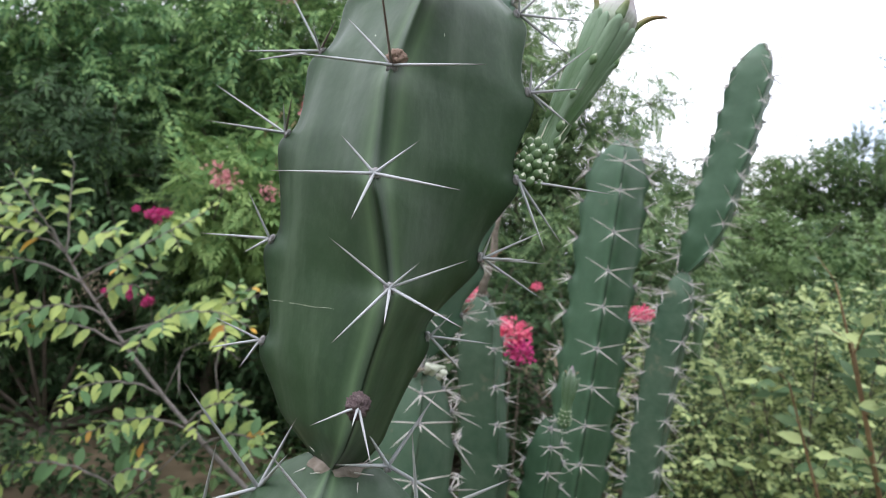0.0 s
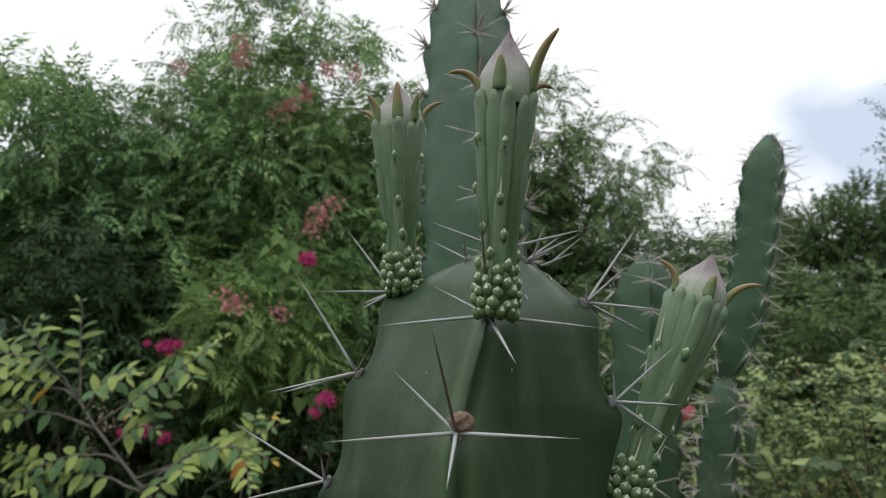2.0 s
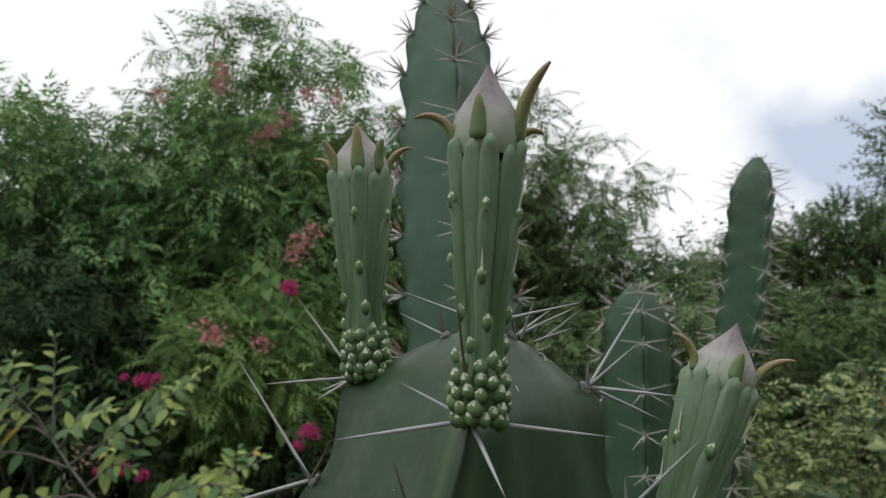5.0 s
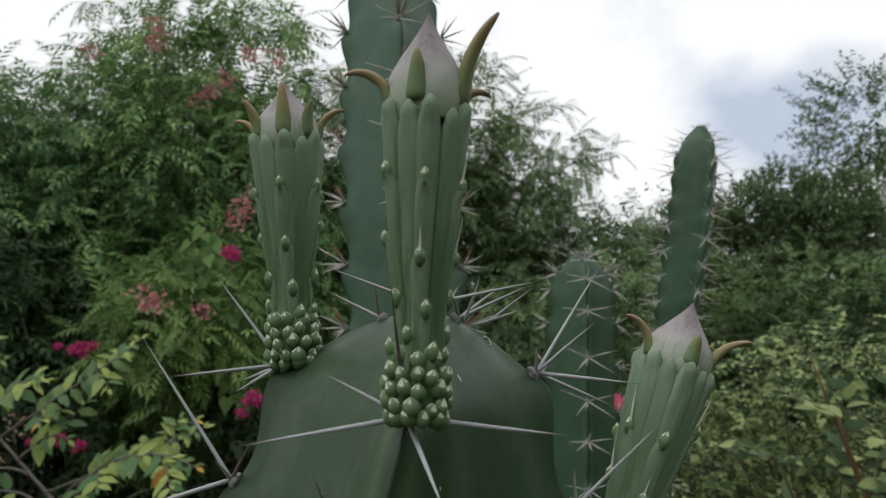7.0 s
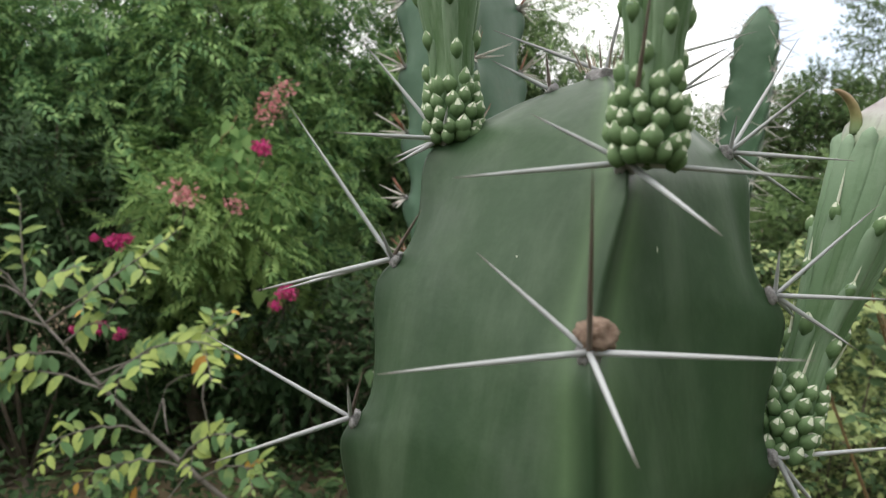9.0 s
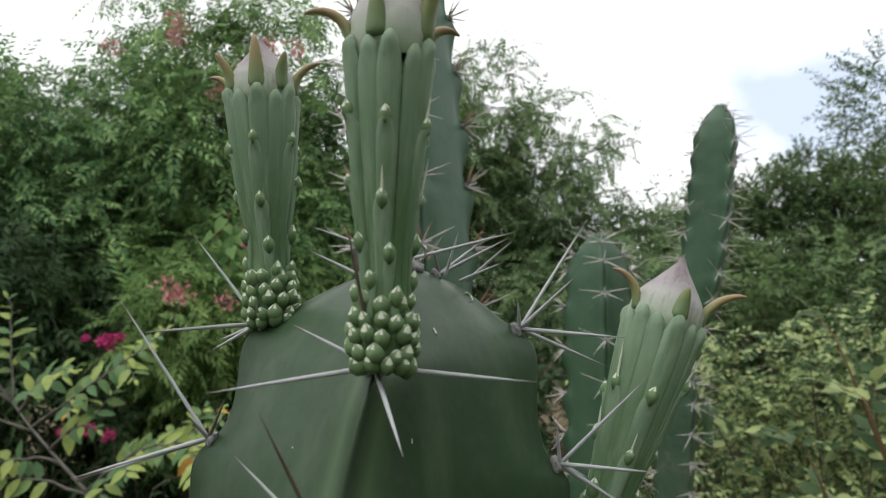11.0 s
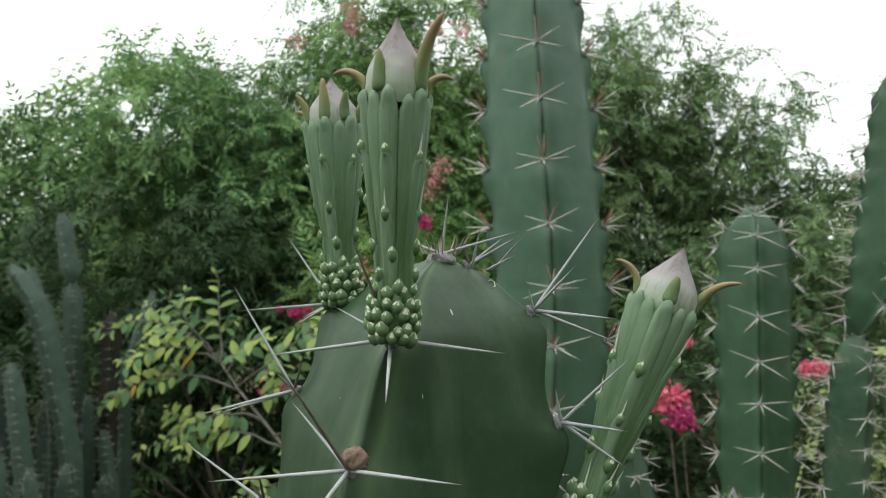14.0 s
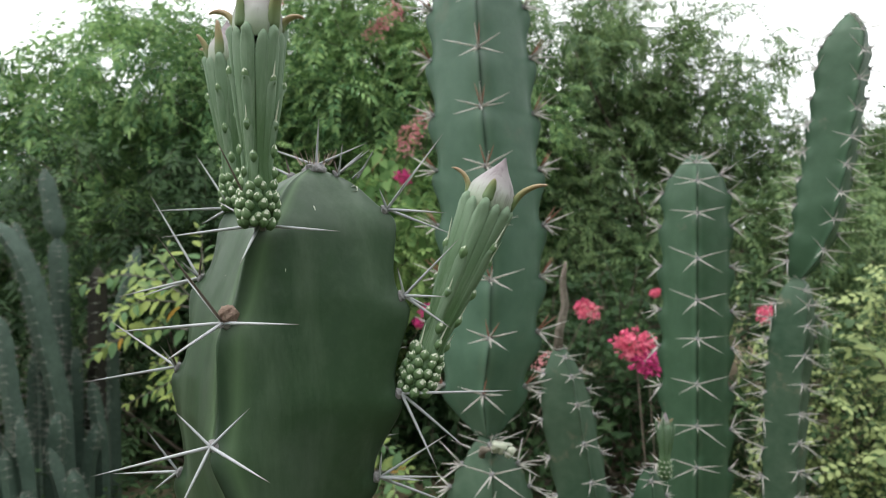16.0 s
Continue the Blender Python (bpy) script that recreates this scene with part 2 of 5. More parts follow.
LEAF_SHRUB = material("small_shrub_leaf", (0.370, 0.440, 0.185), (0.066, 0.118, 0.050), 0.6, 8, 1.6, 0, 60, 0.2, 0.85, 0.3)
BARK = material("twig_bark", (0.13, 0.11, 0.08), (0.06, 0.05, 0.04), 0.85, 60, 10, 0.5, 120, 0.2)
BARK_GREY = material("grey_twig", (0.24, 0.22, 0.20), (0.12, 0.105, 0.095), 0.85, 60, 10, 0.4, 120, 0.2)
STEM_RED = material("reddish_stem", (0.22, 0.15, 0.07), (0.13, 0.08, 0.04), 0.6, 60, 10, 0.2, 120, 0.3)
BRACT = material("pink_bract", (0.84, 0.25, 0.34), (0.62, 0.09, 0.20), 0.6, 40, 9, 0, 60, 0.2, 0.6, 0.35)
BRACT_MAGENTA = material("magenta_bract", (0.66, 0.08, 0.26), (0.42, 0.03, 0.17), 0.6, 40, 9, 0, 60, 0.2, 0.6, 0.35)
LEAF_OLIVE = material("olive_neem_leaf", (0.198, 0.285, 0.120), (0.069, 0.129, 0.057), 0.6, 3, 0.8, 0, 50, 0.16, 0.45, 0.25)
BRACT_PALE = material("faded_pink_flower", (0.68, 0.33, 0.34), (0.50, 0.20, 0.21), 0.6, 40, 9, 0, 60, 0.2, 0.6, 0.35)
AGAVE = material("agave_blade", (0.17, 0.25, 0.19), (0.10, 0.17, 0.12), 0.5, 30, 6, 0.1, 90, 0.35)
SOIL = material("soil_with_litter", (0.17, 0.13, 0.085), (0.075, 0.065, 0.040), 0.95, 9, 0.7, 0.8, 20, 0.1)


# ---- mesh tools ----
def mesh_data(name, verts, faces, mat, smooth=True):
    me = bpy.data.meshes.new(name)
    me.from_pydata([tuple(v) for v in verts], [], [tuple(f) for f in faces])
    me.materials.append(mat)
    if smooth:
        me.polygons.foreach_set("use_smooth", np.ones(len(me.polygons), bool))
    me.update()
    return me


def big_mesh(name, verts, quads, mat, smooth=False):
    """A mesh from arrays of points and four-cornered faces."""
    me = bpy.data.meshes.new(name)
    v, q = np.asarray(verts, np.float32), np.asarray(quads, np.int32)
    me.vertices.add(len(v)), me.loops.add(q.size), me.polygons.add(len(q))
    me.vertices.foreach_set("co", v.ravel())
    me.loops.foreach_set("vertex_index", q.ravel())
    me.polygons.foreach_set("loop_start", np.arange(0, q.size, 4, dtype=np.int32))
    me.polygons.foreach_set("use_smooth", np.full(len(q), smooth))
    me.materials.append(mat)
    me.update(calc_edges=True)
    return me


def child(name, me, parent, m=None, label=""):
    """Links a mesh as one object under a thing or a part."""
    ob = new(name, me)
    ob.parent = parent
    if m is not None:
        ob.matrix_basis = m
    if label:
        tagged(ob, label)
    return ob


def thing(name, label, category, group="", kind="", at=(0, 0, 0)):
    ob = new(name)
    ob.location = at
    ob.empty_display_size = 0.05
    return tagged(ob, label, category, group, kind)


def unit(v):
    v = np.asarray(v, float)
    return v / (np.linalg.norm(v, axis=-1, keepdims=True) + 1e-12)


def frame_of(z, at=(0, 0, 0), up=(0, 0, 1), s=(1, 1, 1)):
    """A matrix whose z axis is along z, and whose y leans to up."""
    z = Vector(z).normalized()
    y = Vector(up) - z * z.dot(Vector(up))
    y = y.normalized() if y.length > 1e-4 else z.orthogonal().normalized()
    x = y.cross(z)
    m = Matrix((x * s[0], y * s[1], z * s[2])).transposed().to_4x4()
    m.translation = at
    return m


def tube(points, radii, sides=8, close=True):
    """Vertices and faces of a tapering tube along points."""
    P = np.asarray(points, float)
    T = unit(np.gradient(P, axis=0))
    ref = np.array([0.31, 0.87, 0.38])
    verts, faces = [], []
    for p, t, r in zip(P, T, radii):
        a = unit(np.cross(t, ref))
        b = np.cross(t, a)
        for k in range(sides):
            w = 2 * math.pi * k / sides
            verts.append(p + r * (math.cos(w) * a + math.sin(w) * b))
    for i in range(len(P) - 1):
        for k in range(sides):
            n = (k + 1) % sides
            faces.append((i * sides + k, i * sides + n, (i + 1) * sides + n, (i + 1) * sides + k))
    if close:
        faces.append(tuple(range(sides))[::-1])
        faces.append(tuple((len(P) - 1) * sides + k for k in range(sides)))
    return verts, faces


def lathe(profile, sides=24, ridges=0, depth=0.0, twist=0.0):
    """Turned form round z from (z, r) pairs, with shallow ridges."""
    verts, faces = [], []
    z0, z1 = profile[0][0], profile[-1][0]
    for z, r in profile:
        f = (z - z0) / (z1 - z0)
        for k in range(sides):
            w = 2 * math.pi * k / sides
            rr = r * (1 + depth * math.cos(ridges * w + twist * f))
            verts.append((rr * math.cos(w), rr * math.sin(w), z))
    n = len(profile)
    for i in range(n - 1):
        for k in range(sides):
            j = (k + 1) % sides
            faces.append((i * sides + k, i * sides + j, (i + 1) * sides + j, (i + 1) * sides + k))
    faces.append(tuple(range(sides))[::-1])
    faces.append(tuple((n - 1) * sides + k for k in range(sides)))
    return verts, faces


def pad_mesh(name, r, mat, seed, rough=0.3, fuzz=0.0):
    """A small lumpy cushion."""
    bm = bmesh.new()
    bmesh.ops.create_icosphere(bm, subdivisions=4 if fuzz else 3, radius=r)
    for v in bm.verts:
        k = 1 + rough * noise.noise(v.co / r * 1.7 + Vector((seed, 0, 0))) + rough * 0.7 * noise.noise(v.co / r * 4.3 + Vector((0, seed, 0))) + rough * 0.4 * noise.noise(v.co / r * 9 + Vector((seed, seed, 0)))
        k += fuzz * noise.noise(v.co / r * 17 + Vector((seed, 3, 0)))
        v.co = Vector((v.co.x * k, v.co.y * k * 1.15, v.co.z * k * 0.6))
    me = bpy.data.meshes.new(name)
    bm.to_mesh(me)
    bm.free()
    me.materials.append(mat)
    me.polygons.foreach_set("use_smooth", np.ones(len(me.polygons), bool))
    return me


# ---- cactus stems ----
SECTOR = np.array([0, .015, .035, .065, .10, .14, .19, .28, .40, .5, .60, .72, .81, .86, .90, .935, .965, .985])


def smooth_interp(z, zs, vals, width):
    """Piecewise-linear values, rounded over about width, with the ends kept."""
    d = np.linspace(zs[0], zs[-1], 800)
    v = np.interp(d, zs, vals)
    k = max(3, int(width / (d[1] - d[0]))) | 1
    w = np.hanning(k + 2)[1:-1]
    pad = np.concatenate([2 * v[0] - v[k:0:-1], v, 2 * v[-1] - v[-2:-k - 2:-1]])
    s = np.convolve(pad, w / w.sum(), "same")[k:-k]
    return np.interp(z, d, s)


def stem_form(ribs, areoles, axis, step, bulge, notch, width=0.02, dent=0.012, crease=0.0, band=0.045, valley=0.010):
    """Ribbed stem. ribs: for each rib an array of x, y, z from base to apex. areoles: for each rib the heights of its areoles.
    axis: x, y, z points. Returns the mesh arrays, the crest weights, and for each areole (place, outward, up)."""
    z0, z1 = ribs[0][0][2], ribs[0][-1][2]
    n = int((z1 - z0) / step)
    f = np.linspace(0, 1, n)
    z = z0 + (z1 - z0) * f
    cap = z1 - 0.012 * (1 - np.linspace(0, 1, 10)) ** 2
    z = np.concatenate([z[z < z1 - 0.0125], cap])
    ax = np.array(axis)
    A = np.stack([np.interp(z, ax[:, 2], ax[:, 0]), np.interp(z, ax[:, 2], ax[:, 1])], 1)
    crest = []
    for rib, zz in zip(ribs, areoles):
        r = np.asarray(rib)
        x, y = smooth_interp(z, r[:, 2], r[:, 0], width), smooth_interp(z, r[:, 2], r[:, 1], width)
        P = np.stack([x, y], 1)
        out = unit(P - A)
        d = np.zeros(len(z))
        for a in zz:
            up, dn = np.clip(z - a, 0, None) / (notch * 2.4), np.clip(a - z, 0, None) / (notch * 2.0)
            d += np.where(z >= a, -0.85 * up * np.exp(1 - up), dn * np.exp(1 - dn))
        fade = np.clip((z1 - z) / 0.007, 0, 1)
        crest.append((P, out * (d * notch * fade)[:, None]))
    m, S = len(ribs), len(SECTOR)
    V = np.zeros((len(z), m * S, 3))
    W, F = np.zeros((len(z), m * S)), np.zeros((len(z), m * S))
    for i in range(m):
        (a, ea), (b, eb) = crest[i], crest[(i + 1) % m]
        mid = unit((a + b) / 2 - A)
        size = np.linalg.norm(b - a, axis=1)
        for k, u in enumerate(SECTOR):
            v = min(u, 1 - u)
            p = a * (1 - u) + b * u + ea * math.exp(-(u / .13) ** 1.5) + eb * math.exp(-((1 - u) / .13) ** 1.5)
            lift = bulge * math.sin(math.pi * u) ** 2 - dent * math.exp(-((v - .10) / .055) ** 2) - valley * math.exp(-((u - .5) / .10) ** 2)
            fold = np.zeros(len(z))
            for rib, far in ((i, u), ((i + 1) % m, 1 - u)):
                for h in areoles[rib]:
                    fold += np.exp(-((z - h + .012 * far) / .004) ** 2) * math.exp(-far / .22)
            p = p + mid * ((lift - crease * fold) * size)[:, None]
            V[:, i * S + k, :2] = p
            V[:, i * S + k, 2] = z
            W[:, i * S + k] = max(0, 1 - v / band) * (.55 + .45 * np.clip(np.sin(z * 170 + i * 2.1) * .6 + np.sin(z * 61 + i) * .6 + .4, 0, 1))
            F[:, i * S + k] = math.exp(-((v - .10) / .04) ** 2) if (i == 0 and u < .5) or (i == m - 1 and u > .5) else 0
    ring = V.copy()
    for _ in range(1):
        ring[:, :, :2] = 0.5 * ring[:, :, :2] + 0.25 * (np.roll(ring, 1, 1) + np.roll(ring, -1, 1))[:, :, :2]
    C = m * S
    verts = ring.reshape(-1, 3)
    q = []
    for i in range(len(z) - 1):
        k = np.arange(C)
        q.append(np.stack([i * C + k, i * C + (k + 1) % C, (i + 1) * C + (k + 1) % C, (i + 1) * C + k], 1))
    spots = []
    for i, zz in enumerate(areoles):
        for a in zz:
            j = int(np.argmin(abs(z - a)))
            p = ring[j, i * S]
            o = np.append(unit(p[:2] - A[j]), 0)
            lo, hi = ring[max(j - 4, 0), i * S], ring[min(j + 2, len(z) - 1), i * S]
            t = unit(hi - lo)
            o = unit(o - t * (o @ t) * 0.6)
            spots.append((p, o, t, i))
    return verts, np.concatenate(q), (W.reshape(-1), F.reshape(-1)), spots


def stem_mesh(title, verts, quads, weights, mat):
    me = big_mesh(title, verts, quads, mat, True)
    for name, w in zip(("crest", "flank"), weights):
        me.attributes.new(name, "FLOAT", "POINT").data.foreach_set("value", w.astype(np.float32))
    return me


def spine_mesh(name, mat, bend=0.06):
    t = np.linspace(0, 1, 7)
    pts = np.stack([bend * t * t, 0 * t, t], 1)
    v, f = tube(pts * (1, 1, 1), [1, 1.0, 0.92, 0.8, 0.62, 0.38, 0.05], 7)
    v = np.array(v)
    c = np.repeat(pts, 7, axis=0)
    v[:, :2] = c[:, :2] * 0 + (v[:, :2] - c[:, :2])
    return mesh_data(name, v, f, mat)


SPINE_MESH, SPINE_DARK_MESH = spine_mesh("spine", SPINE), spine_mesh("dark_spine", SPINE_DARK)
CROWN_SPINE = spine_mesh("crown_spine", SPINE_TAN)
BRISTLE_MESH = spine_mesh("bristle", FLECK)
WOOLS = [pad_mesh("wool_pad", 1.0, WOOL, s) for s in (1, 7, 13)]
WOOL_AGED = pad_mesh("aged_wool", 1.0, WOOL_DARK, 9, 0.3, 0.3)
WOOL_KNOB = pad_mesh("wool_knob", 1.0, WOOL_BROWN, 4, 0.16, 0.2)
FLECK_PAD = pad_mesh("dry_fleck", 1.0, FLECK, 3, 0.4)


def big_areole(cactus, spot, spines, pad=0.0020, knob=False, aged=False, thick=0.0):
    """An areole of the near stem: a wool pad, and each spine by its direction (right, away, up) and its length."""
    p, o, t, i = spot
    pad_ob = child("areole", WOOL_AGED if aged else random.choice(WOOLS), cactus, frame_of(o, p, t, (pad, pad, pad)), "grey-brown woolly areole")
    inv = pad_ob.matrix_basis.inverted()
    if knob:
        child("wool_knob", WOOL_KNOB, pad_ob, inv @ frame_of(o, p + o * 0.002 + t * 0.0032 + np.array([.0012, 0, 0]), t, (0.0036, 0.0027, 0.0048)), "reddish-brown woolly knob")
    for x, y, z, length, *dark in spines:
        r = thick or (0.0005 if dark or aged else 0.00052 if pad < .003 and z > .3 else 0.0006)
        child("spine", SPINE_DARK_MESH if dark else SPINE_MESH, pad_ob, inv @ frame_of((x, y, z), p + o * 0.001, o, (r, r, length)), "brown spine" if dark else "long pale grey spine")


def star_mesh(name, length, mats, rng, thick=0.0009, red=False, sides=5):
    """A far areole as one mesh: a wool cushion and its star of spines; z is outward and y up."""
    verts, faces, mi = [], [], []

    def add(v, f, k):
        o = len(verts)
        verts.extend(v)
        faces.extend(tuple(j + o for j in g) for g in f)
        mi.extend([k] * len(f))

    fan = [(-1, .18, .5, 1.0), (1, .18, .5, 1.0), (-.85, -.45, .55, .9), (.9, -.45, .55, .9), (0, -.6, .8, .4)]
    fan += [(-.25, .8, .7, .75), (.3, .75, .8, .75), (0, .3, 1, 1.1), (.1, -.2, 1, .8)] if red else [(.1, .7, .8, .4)]
    for s, u, w, k in fan:
        d = unit(np.array([s, u, w]) + rng.normal(0, .16, 3))
        n = length * k * rng.uniform(.75, 1.15)
        v, f = tube([d * 0.0, d * n * .5, d * n], [thick, thick * .8, thick * .15], sides)
        add(v, f, 2 if red and u > 0.3 else 1)
    v, f = lathe([(-0.002, 0.0015), (0.0, 0.0035), (0.002, 0.003), (0.0035, 0.001)], 8, 3, 0.15)
    add(v, f, 0)
    me = mesh_data(name, verts, faces, mats[0])
    for m in mats[1:]:
        me.materials.append(m)
    me.polygons.foreach_set("material_index", mi)
    return me


def column(label, axis, profile, phase, heights, mat, stars, step=0.005, bulge=0.03, notch=0.003, shift=0.5, crease=0.014):
    """A four-ribbed cactus column as one thing: stem and areoles. axis: x, y, z from base to top; profile: (z, r)."""
    ax, pr = np.array(axis, float), np.array(profile, float)
    zs = np.unique(np.concatenate([pr[:, 0], np.linspace(pr[0, 0], pr[-1, 0], 12)]))
    cx, cy, r = np.interp(zs, ax[:, 2], ax[:, 0]), np.interp(zs, ax[:, 2], ax[:, 1]), np.interp(zs, pr[:, 0], pr[:, 1])
    ribs = [np.stack([cx + r * math.cos(radians(phase + 90 * i)), cy + r * math.sin(radians(phase + 90 * i)), zs], 1) for i in range(4)]
    gap = np.mean(np.diff(sorted(heights))) if len(heights) > 1 else 0.05
    lists = [[h - (gap * shift if i % 2 else 0) for h in heights if zs[0] + 0.01 < h - (gap * shift if i % 2 else 0) < zs[-1] - 0.002] for i in range(4)]
    v, q, w, spots = stem_form(ribs, lists, np.stack([cx, cy, zs], 1), step, bulge, notch, 0.03, 0.014, crease)
    cactus = thing("cactus_column", label, "cactus", "columns of the cactus clump", at=(0, 0, 0))
    child("stem", stem_mesh("column_stem", v, q, w, mat), cactus)
    for p, o, t, i in spots:
        child("areole", random.choice(stars), cactus, frame_of(o, p, t))
    top = np.array([cx[-1], cy[-1], zs[-1]])
    for k in range(4):
        a = k * 1.6
        child("areole", random.choice(stars), cactus, frame_of((0.5 * math.cos(a), 0.5 * math.sin(a), 1), top + np.array([0.008 * math.cos(a), 0.008 * math.sin(a), -0.003]), (0, 0, 1), (0.45, 0.45, 0.45)))
    return cactus


# ---- the near stem with its buds ----
def near_cactus():
    rng = random.Random(5)
    cactus = thing("flowering_cactus", "dark green ribbed cactus stem with long spines and three buds", "cactus")
    apex = (-0.015, 0.297, 1.3165)
    front = [(-0.031, 0.270, 1.106), (-0.024, 0.249, 1.121), (-0.020, 0.241, 1.139), (-0.014, 0.239, 1.181), (-0.025, 0.236, 1.2195), (-0.026, 0.247, 1.259), (-0.018, 0.257, 1.292), (-0.016, 0.278, 1.310), apex]
    left = [(-0.042, 0.283, 1.106), (-0.059, 0.288, 1.120), (-0.071, 0.288, 1.149), (-0.073, 0.287, 1.191), (-0.072, 0.286, 1.235), (-0.064, 0.291, 1.271), (-0.052, 0.298, 1.300), (-0.029, 0.303, 1.3130), apex]
    right = [(-0.021, 0.283, 1.106), (-0.015, 0.286, 1.114), (-0.009, 0.287, 1.137), (-0.003, 0.288, 1.161), (0.0145, 0.288, 1.196), (0.025, 0.286, 1.229), (0.025, 0.291, 1.265), (0.015, 0.298, 1.298), (-0.003, 0.301, 1.3125), apex]
    back = [(-0.031, 0.297, 1.106), (-0.033, 0.318, 1.124), (-0.028, 0.334, 1.155), (-0.020, 0.342, 1.230), (-0.018, 0.336, 1.270), (-0.017, 0.322, 1.300), (-0.015, 0.308, 1.3125), apex]
    axis = [(-0.031, 0.283, 1.106), (-0.035, 0.287, 1.138), (-0.026, 0.288, 1.200), (-0.022, 0.290, 1.250), (-0.018, 0.296, 1.300), apex]
    heights = {"front": [1.139, 1.181, 1.2195, 1.259, 1.292], "right": [1.161, 1.196, 1.229, 1.265, 1.298, 1.3125], "back": [1.151, 1.191, 1.231, 1.268, 1.299], "left": [1.149, 1.191, 1.235, 1.271, 1.300, 1.313]}
    names = ["front", "right", "back", "left"]
    v, q, w, spots = stem_form([front, right, back, left], [heights[n] for n in names], axis, 0.0015, 0.0, 0.0032, 0.010, 0.016, 0.010, 0.075, 0.032)
    w = (w[0] * np.interp(v[:, 2], [1.205, 1.255], [1, .2]), w[1])  # the painted dark shade of the rib fades out towards the top
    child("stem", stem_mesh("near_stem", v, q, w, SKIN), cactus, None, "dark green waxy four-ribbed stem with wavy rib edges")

    def areole(rib, height, *spines, **more):
        i = names.index(rib)
        spot = min((sp for sp in spots if sp[3] == i), key=lambda sp: abs(sp[0][2] - height))
        big_areole(cactus, spot, spines, **more)

    areole("front", 1.292, (-.94, -.32, -.12, .034), (.98, -.18, -.07, .034), (.26, -.88, -.40, .031), (-.85, .1, .42, .020), (-.07, -.62, .76, .037, 1))
    areole("front", 1.259, (-.96, -.27, -.07, .037), (.94, -.30, .05, .035), (.0, -.97, -.22, .035), (-.66, .2, .55, .026), (-.14, -.66, .74, .041, 1), knob=True)
    areole("front", 1.2195, (-.80, -.58, -.14, .036), (.86, -.51, -.08, .036), (-.13, -.64, -.75, .022), (-.75, -.05, .66, .017), (.69, .1, .68, .019))
    areole("front", 1.181, (-.78, -.3, .52, .027), (.85, -.3, .45, .030), (.88, -.4, -.28, .031), (-.53, -.5, -.70, .028), (.08, -.75, -.6, .018), (.5, -.3, .55, .015))
    areole("front", 1.139, (-.75, -.55, -.35, .018), (.4, -.5, -.75, .022), (.0, -.8, -.5, .010), pad=.0040, aged=True)
    areole("left", 1.271, (-.58, .08, .81, .0445), (-.90, -.40, -.22, .032), (-.85, -.1, -.26, .028), (-.15, -.70, .55, .012), (.44, -.53, .73, .016, 1))
    areole("left", 1.235, (-.87, .12, .43, .040), (-.66, -.72, -.06, .035), (.05, -.7, .65, .016), (.21, -.60, .71, .018, 1))
    areole("left", 1.300, (-.62, .18, .73, .032), (-.72, -.66, -.04, .031), (-.9, .13, -.36, .013), (-.7, -.3, -.42, .014), (.1, -.8, .5, .012))
    areole("left", 1.313, (-.88, .08, .43, .0160), (-.15, -.2, .9, .0085, 1), pad=.0017)
    areole("left", 1.191, (-.45, -.3, .85, .022), (-.97, -.15, -.06, .029), (-.62, -.3, -.5, .012))
    areole("left", 1.149, (-.88, -.25, .35, .021), (-.85, -.35, -.22, .021), (-.4, -.3, -.8, .014))
    areole("right", 1.298, (.53, .29, .79, .038), (.55, -.35, .55, .022), (.96, -.26, -.07, .027), (.78, .45, -.34, .032), (-.1, -.6, .8, .010))
    areole("right", 1.265, (.71, -.05, .70, .031), (.80, -.55, .05, .024), (.84, -.07, -.53, .0225), (-.1, -.35, .9, .012), (.6, .6, -.4, .016))
    areole("right", 1.229, (.96, .27, .01, .042), (.64, .36, -.67, .035), (.47, -.09, -.88, .031))
    areole("right", 1.196, (.72, .30, .45, .032), (.94, -.25, .1, .020), (.79, .40, -.40, .034), (.2, -.3, .9, .012), (.9, .1, .05, .026))
    areole("right", 1.161, (.95, .2, .0, .026), (.5, -.2, .7, .014), (.7, .2, -.6, .020))
    areole("right", 1.3125, (.78, -.05, .60, .0150), (.80, -.40, .40, .022), (-.2, -.2, .9, .007, 1), pad=.0017)
    for h in heights["back"][:3]:
        areole("back", h, (-.9, .4, .1, .030), (.9, .4, .1, .030), (.1, .8, -.5, .022))
    v, f = lathe([(-.0040, .0095), (-.0024, .0118), (-.0010, .0112), (.0006, .0122), (.0020, .0115), (.0036, .0098)], 48, 9, .05)
    child("corky_joint", mesh_data("corky_joint", v, f, CORK), cactus, Matrix.Translation((-0.031, 0.2825, 1.1030)), "brown corky ring at the joint")
    # small scars and dried flecks on the skin
    for p, d, size in (((-0.0060, 0.2780, 1.2991), (.64, -.51, .58), (.0003, .0009, .0002)), ((-0.0106, 0.2630, 1.2765), (.69, -.72, .07), (.00015, .0005, .00015)), ((-0.0372, 0.2672, 1.2742), (-.71, -.59, .38), (.0002, .0002, .0002))):
        child("scar", FLECK_PAD, cactus, frame_of(d, p, (0, 0, 1), size), "small pale dried fleck")
    line = [(-0.0694, 0.2866, 1.1659), (-0.0633, 0.2813, 1.1667), (-0.0571, 0.2752, 1.1673), (-0.0516, 0.2711, 1.1678), (-0.0463, 0.2672, 1.1681), (-0.0411, 0.2629, 1.1690), (-0.0369, 0.2587, 1.1695)]
    v, f = tube(line, [.00003, .00006, .00008, .00006, .00008, .00006, .00003], 5)
    child("scratch", mesh_data("scratch", v, f, FLECK), cactus, None, "thin pale scratch across the skin")
